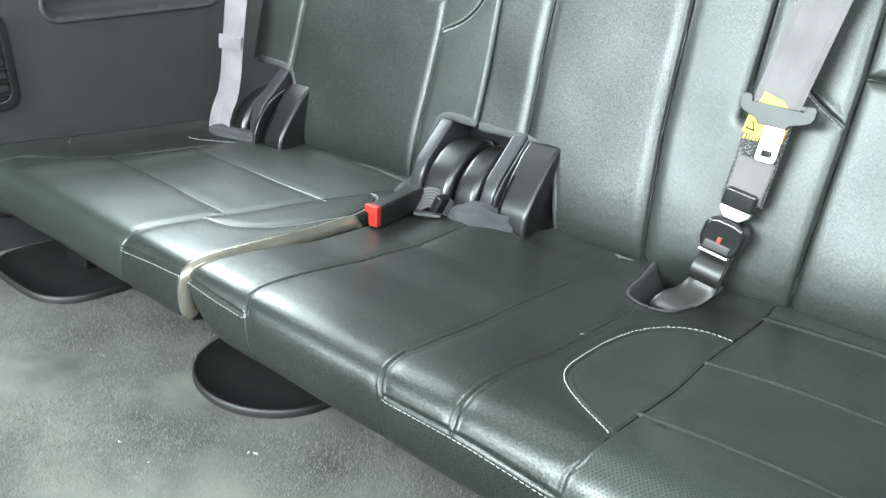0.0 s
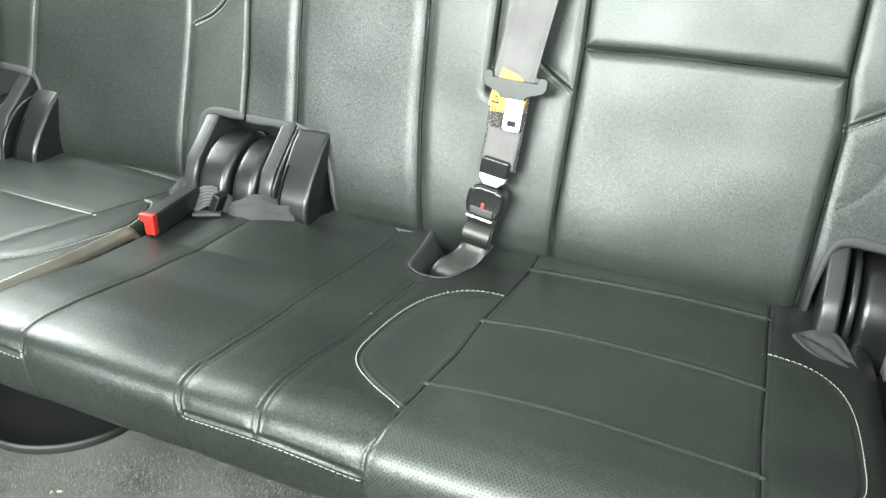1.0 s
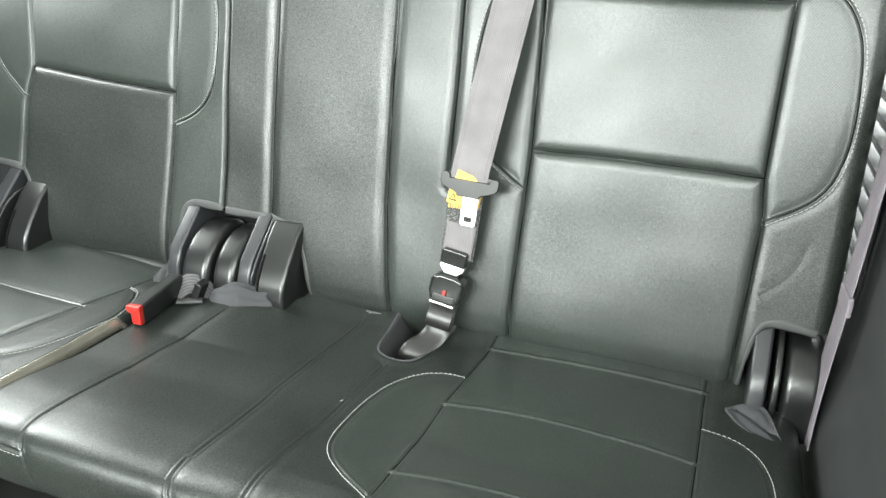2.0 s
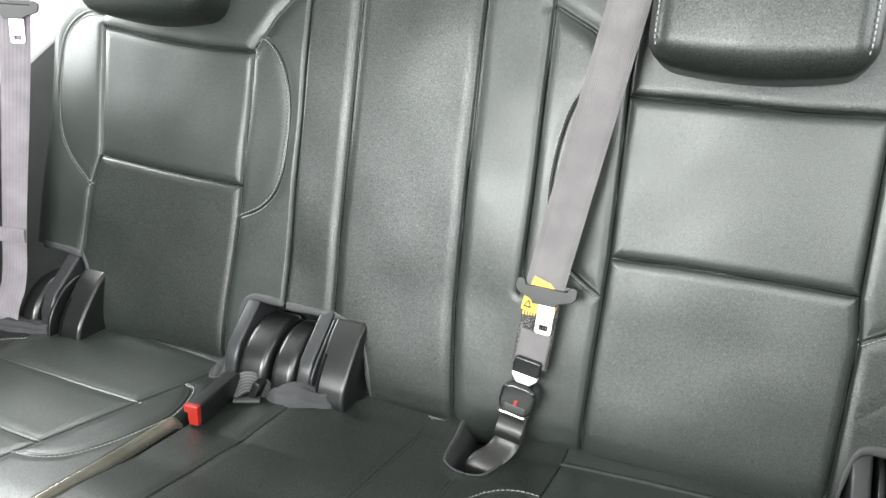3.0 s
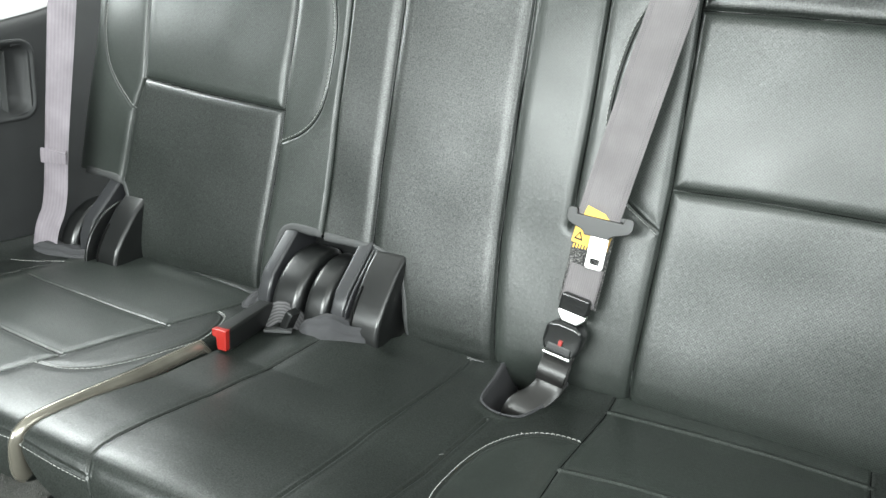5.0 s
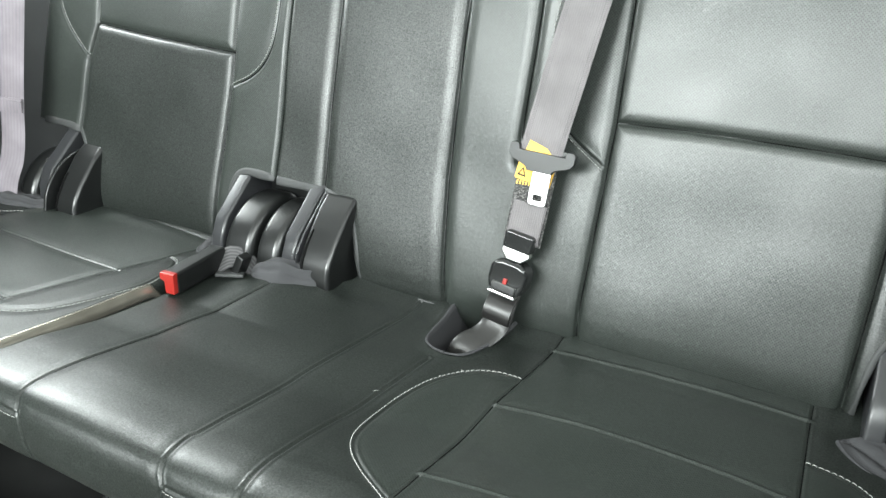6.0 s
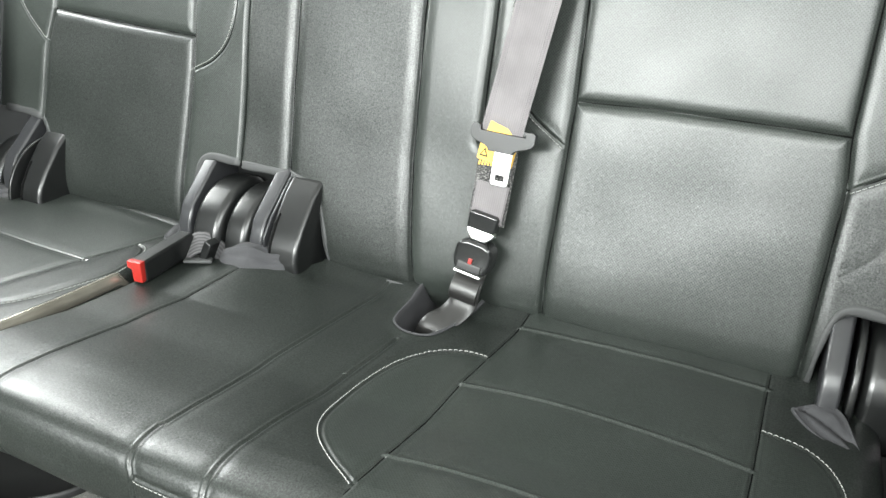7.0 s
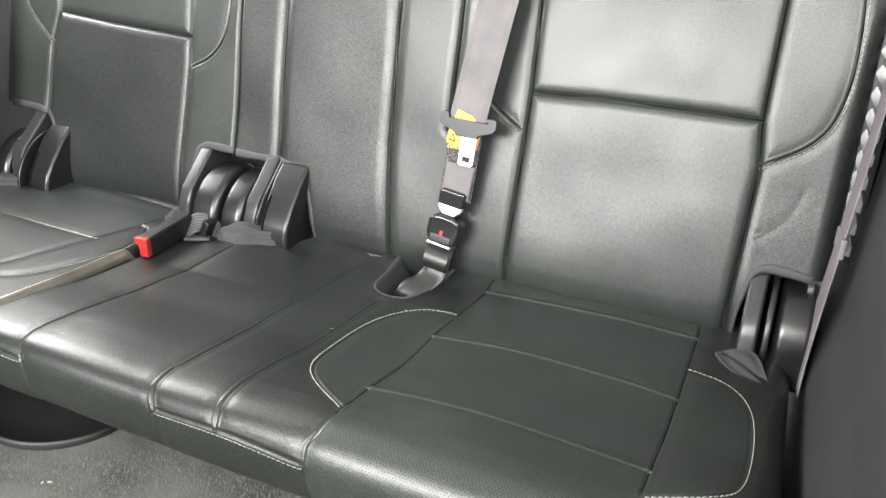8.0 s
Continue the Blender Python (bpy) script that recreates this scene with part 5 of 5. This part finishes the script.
def felt_cover(name, points, width, height, label, seed):
    """A soft flap of grey lining that bulges and folds between the seat parts."""
    p = resample(smooth_line(points, 0.002), 0.002)
    n, k = len(p), 29
    rng = np.random.RandomState(int(seed * 10))
    pleats = [(rng.uniform(0.10, 0.45), rng.uniform(0, 6.28), rng.uniform(-1.6, 1.6)) for _ in range(4)]
    verts, faces = [], []
    for i, q in enumerate(p):
        e = math.sin(math.pi * (i + 0.5) / n) ** 0.5
        for j in range(k):
            a = math.pi * j / (k - 1)
            r = 1.0 + 0.07 * sum(math.sin(f * i + o + w * a) for f, o, w in pleats) * math.sin(a)
            r += 0.16 * math.exp(-((a - 1.05) / 0.12) ** 2) - 0.12 * math.exp(-((a - 0.82) / 0.09) ** 2)   # a sewn hem along the top
            verts.append((q[0], q[1] - width / 2 * math.cos(a) * e * r, q[2] + height * e * math.sin(a) ** 0.8 * r - 0.014))
    for i in range(n - 1):
        for j in range(k - 1):
            faces.append((i * k + j, (i + 1) * k + j, (i + 1) * k + j + 1, i * k + j + 1))
    return tagged(mesh_object(name, verts, faces, FELT), label, "seat lining")


felt_cover("seat_lining", [(-0.412, -0.084, 0.148), (-0.370, -0.088, 0.153), (-0.325, -0.076, 0.150), (-0.288, -0.052, 0.142)], 0.046, 0.037, "grey cloth lining bulging under the hinge cover", 0.3)
felt_cover("seat_lining", [(-0.940, -0.098, 0.162), (-0.890, -0.090, 0.160), (-0.840, -0.074, 0.156), (-0.772, -0.048, 0.148)], 0.046, 0.024, "grey cloth lining bulging beside the belt", 1.7)


def corner_flap(points, label):
    """A soft padded tab with a rounded outline, a hem and a fold along its middle."""
    p = np.array(points, float)
    for _ in range(3):
        nxt = np.roll(p, -1, 0)
        p = np.stack([p * 0.75 + nxt * 0.25, p * 0.25 + nxt * 0.75], 1).reshape(-1, 3)
    mid = p.mean(0)
    rise = np.array((0.0, -0.35, 1.0))
    axis = p[np.argmax(np.linalg.norm(p - p[0], axis=1))] - p[0]
    cross = np.cross(axis / np.linalg.norm(axis), rise)
    n = len(p)
    rings = ((1.0, -0.003), (1.0, 0.0), (0.97, 0.0014), (0.90, 0.0012), (0.86, 0.0004), (0.6, 0.0030), (0.3, 0.0046), (0.08, 0.0040))
    verts = []
    for k, h in rings:
        for q in p:
            v = mid + (q - mid) * k
            off = abs(float((v - mid) @ cross))
            verts.append(v + rise * (h - 0.0045 * math.exp(-(off / 0.004) ** 2) * (k < 0.95)))
    faces = [(r * n + i, r * n + (i + 1) % n, (r + 1) * n + (i + 1) % n, (r + 1) * n + i) for r in range(len(rings) - 1) for i in range(n)]
    faces.append(tuple((len(rings) - 1) * n + i for i in range(n)))
    faces.append(tuple(range(n))[::-1])
    return tagged(mesh_object("lining_flap", verts, faces, FELT), label, "seat lining")


corner_flap([(0.287, -0.077, 0.139), (0.293, -0.075, 0.140), (0.315, -0.062, 0.146), (0.333, -0.069, 0.146), (0.346, -0.105, 0.138), (0.353, -0.129, 0.133), (0.348, -0.131, 0.133), (0.309, -0.110, 0.136)], "grey felt corner flap at the back of the cushion")
corner_flap([(-0.522, -0.056, 0.156), (-0.506, -0.030, 0.174), (-0.486, -0.040, 0.174), (-0.486, -0.086, 0.155), (-0.510, -0.092, 0.151)], "grey felt corner flap at the back of the cushion")


def paper_tag():
    bm = box((-0.012, -0.001, -0.003), (0.012, 0.001, 0.004), width=0.0005)
    ob = part("fabric_tag", bm, LIP)
    ob.matrix_world = pose(-0.178, -0.032, 0.141, -30, 0, -4)
    return tagged(ob, "small pale tag tucked in the seat crease", "tag")


paper_tag()


def cable():
    """Thin black lead with a plug lying on the window ledge."""
    t = thing("cable", "thin black cable with a small plug on the ledge", "cable", (0, 0, 0))
    pts = smooth_line([(-1.10, -0.16, 0.635), (-1.07, -0.09, 0.610), (-1.06, -0.03, 0.600), (-1.045, 0.02, 0.598)], 0.006)
    v, f = tube(pts, 0.0022, 8)
    mesh_object("lead", v, f, PLASTIC, t)
    part("plug", at(Matrix.Translation((-1.04, 0.034, 0.590)) @ Matrix.Rotation(radians(30), 4, 'Y'), box((-0.014, -0.007, -0.005), (0.014, 0.007, 0.005), width=0.002)), PLASTIC, t)
    return t


cable()


def crumb(x, y, size, turn):
    bm = bmesh.new()
    bmesh.ops.create_icosphere(bm, subdivisions=1, radius=size)
    for v in bm.verts:
        v.co.x *= 2.2 + 0.5 * math.sin(v.co.y * 900)
        v.co.z *= 0.5
    ob = part("crumb", bm, CRUMB)
    ob.matrix_world = pose(x, y, 0.004, 0, 0, turn)
    return tagged(ob, "tiny pale crumb lying on the carpet", "crumb", "crumbs")


crumb(-0.326, -0.466, 0.0014, 30)
crumb(-0.332, -0.470, 0.0011, 110)
crumb(-0.431, -0.548, 0.0010, 10)
crumb(-0.384, -0.545, 0.0007, 70)


def lint(where, size, turn, tilt=0.0):
    """A short pale fibre lying on the leather."""
    pts = smooth_line([(-size, 0, 0), (-size * 0.3, size * 0.3, 0.0004), (size * 0.4, -size * 0.1, 0.0005), (size, size * 0.25, 0)], size / 4)
    v, f = tube(pts, 0.00026, 6)
    ob = mesh_object("lint", v, f, THREAD)
    ob.matrix_world = pose(*where, tilt, 0, turn)
    return tagged(ob, "short pale lint fibre lying on black leather", "lint", "lint on the seats")


lint((-0.113, -0.243, 0.1408), 0.0022, 40)
lint((-0.063, -0.157, 0.1400), 0.0016, 120)
lint((0.058, -0.425, 0.1618), 0.0018, 80)
lint((-0.761, -0.0275, 0.202), 0.0014, 10, 80)
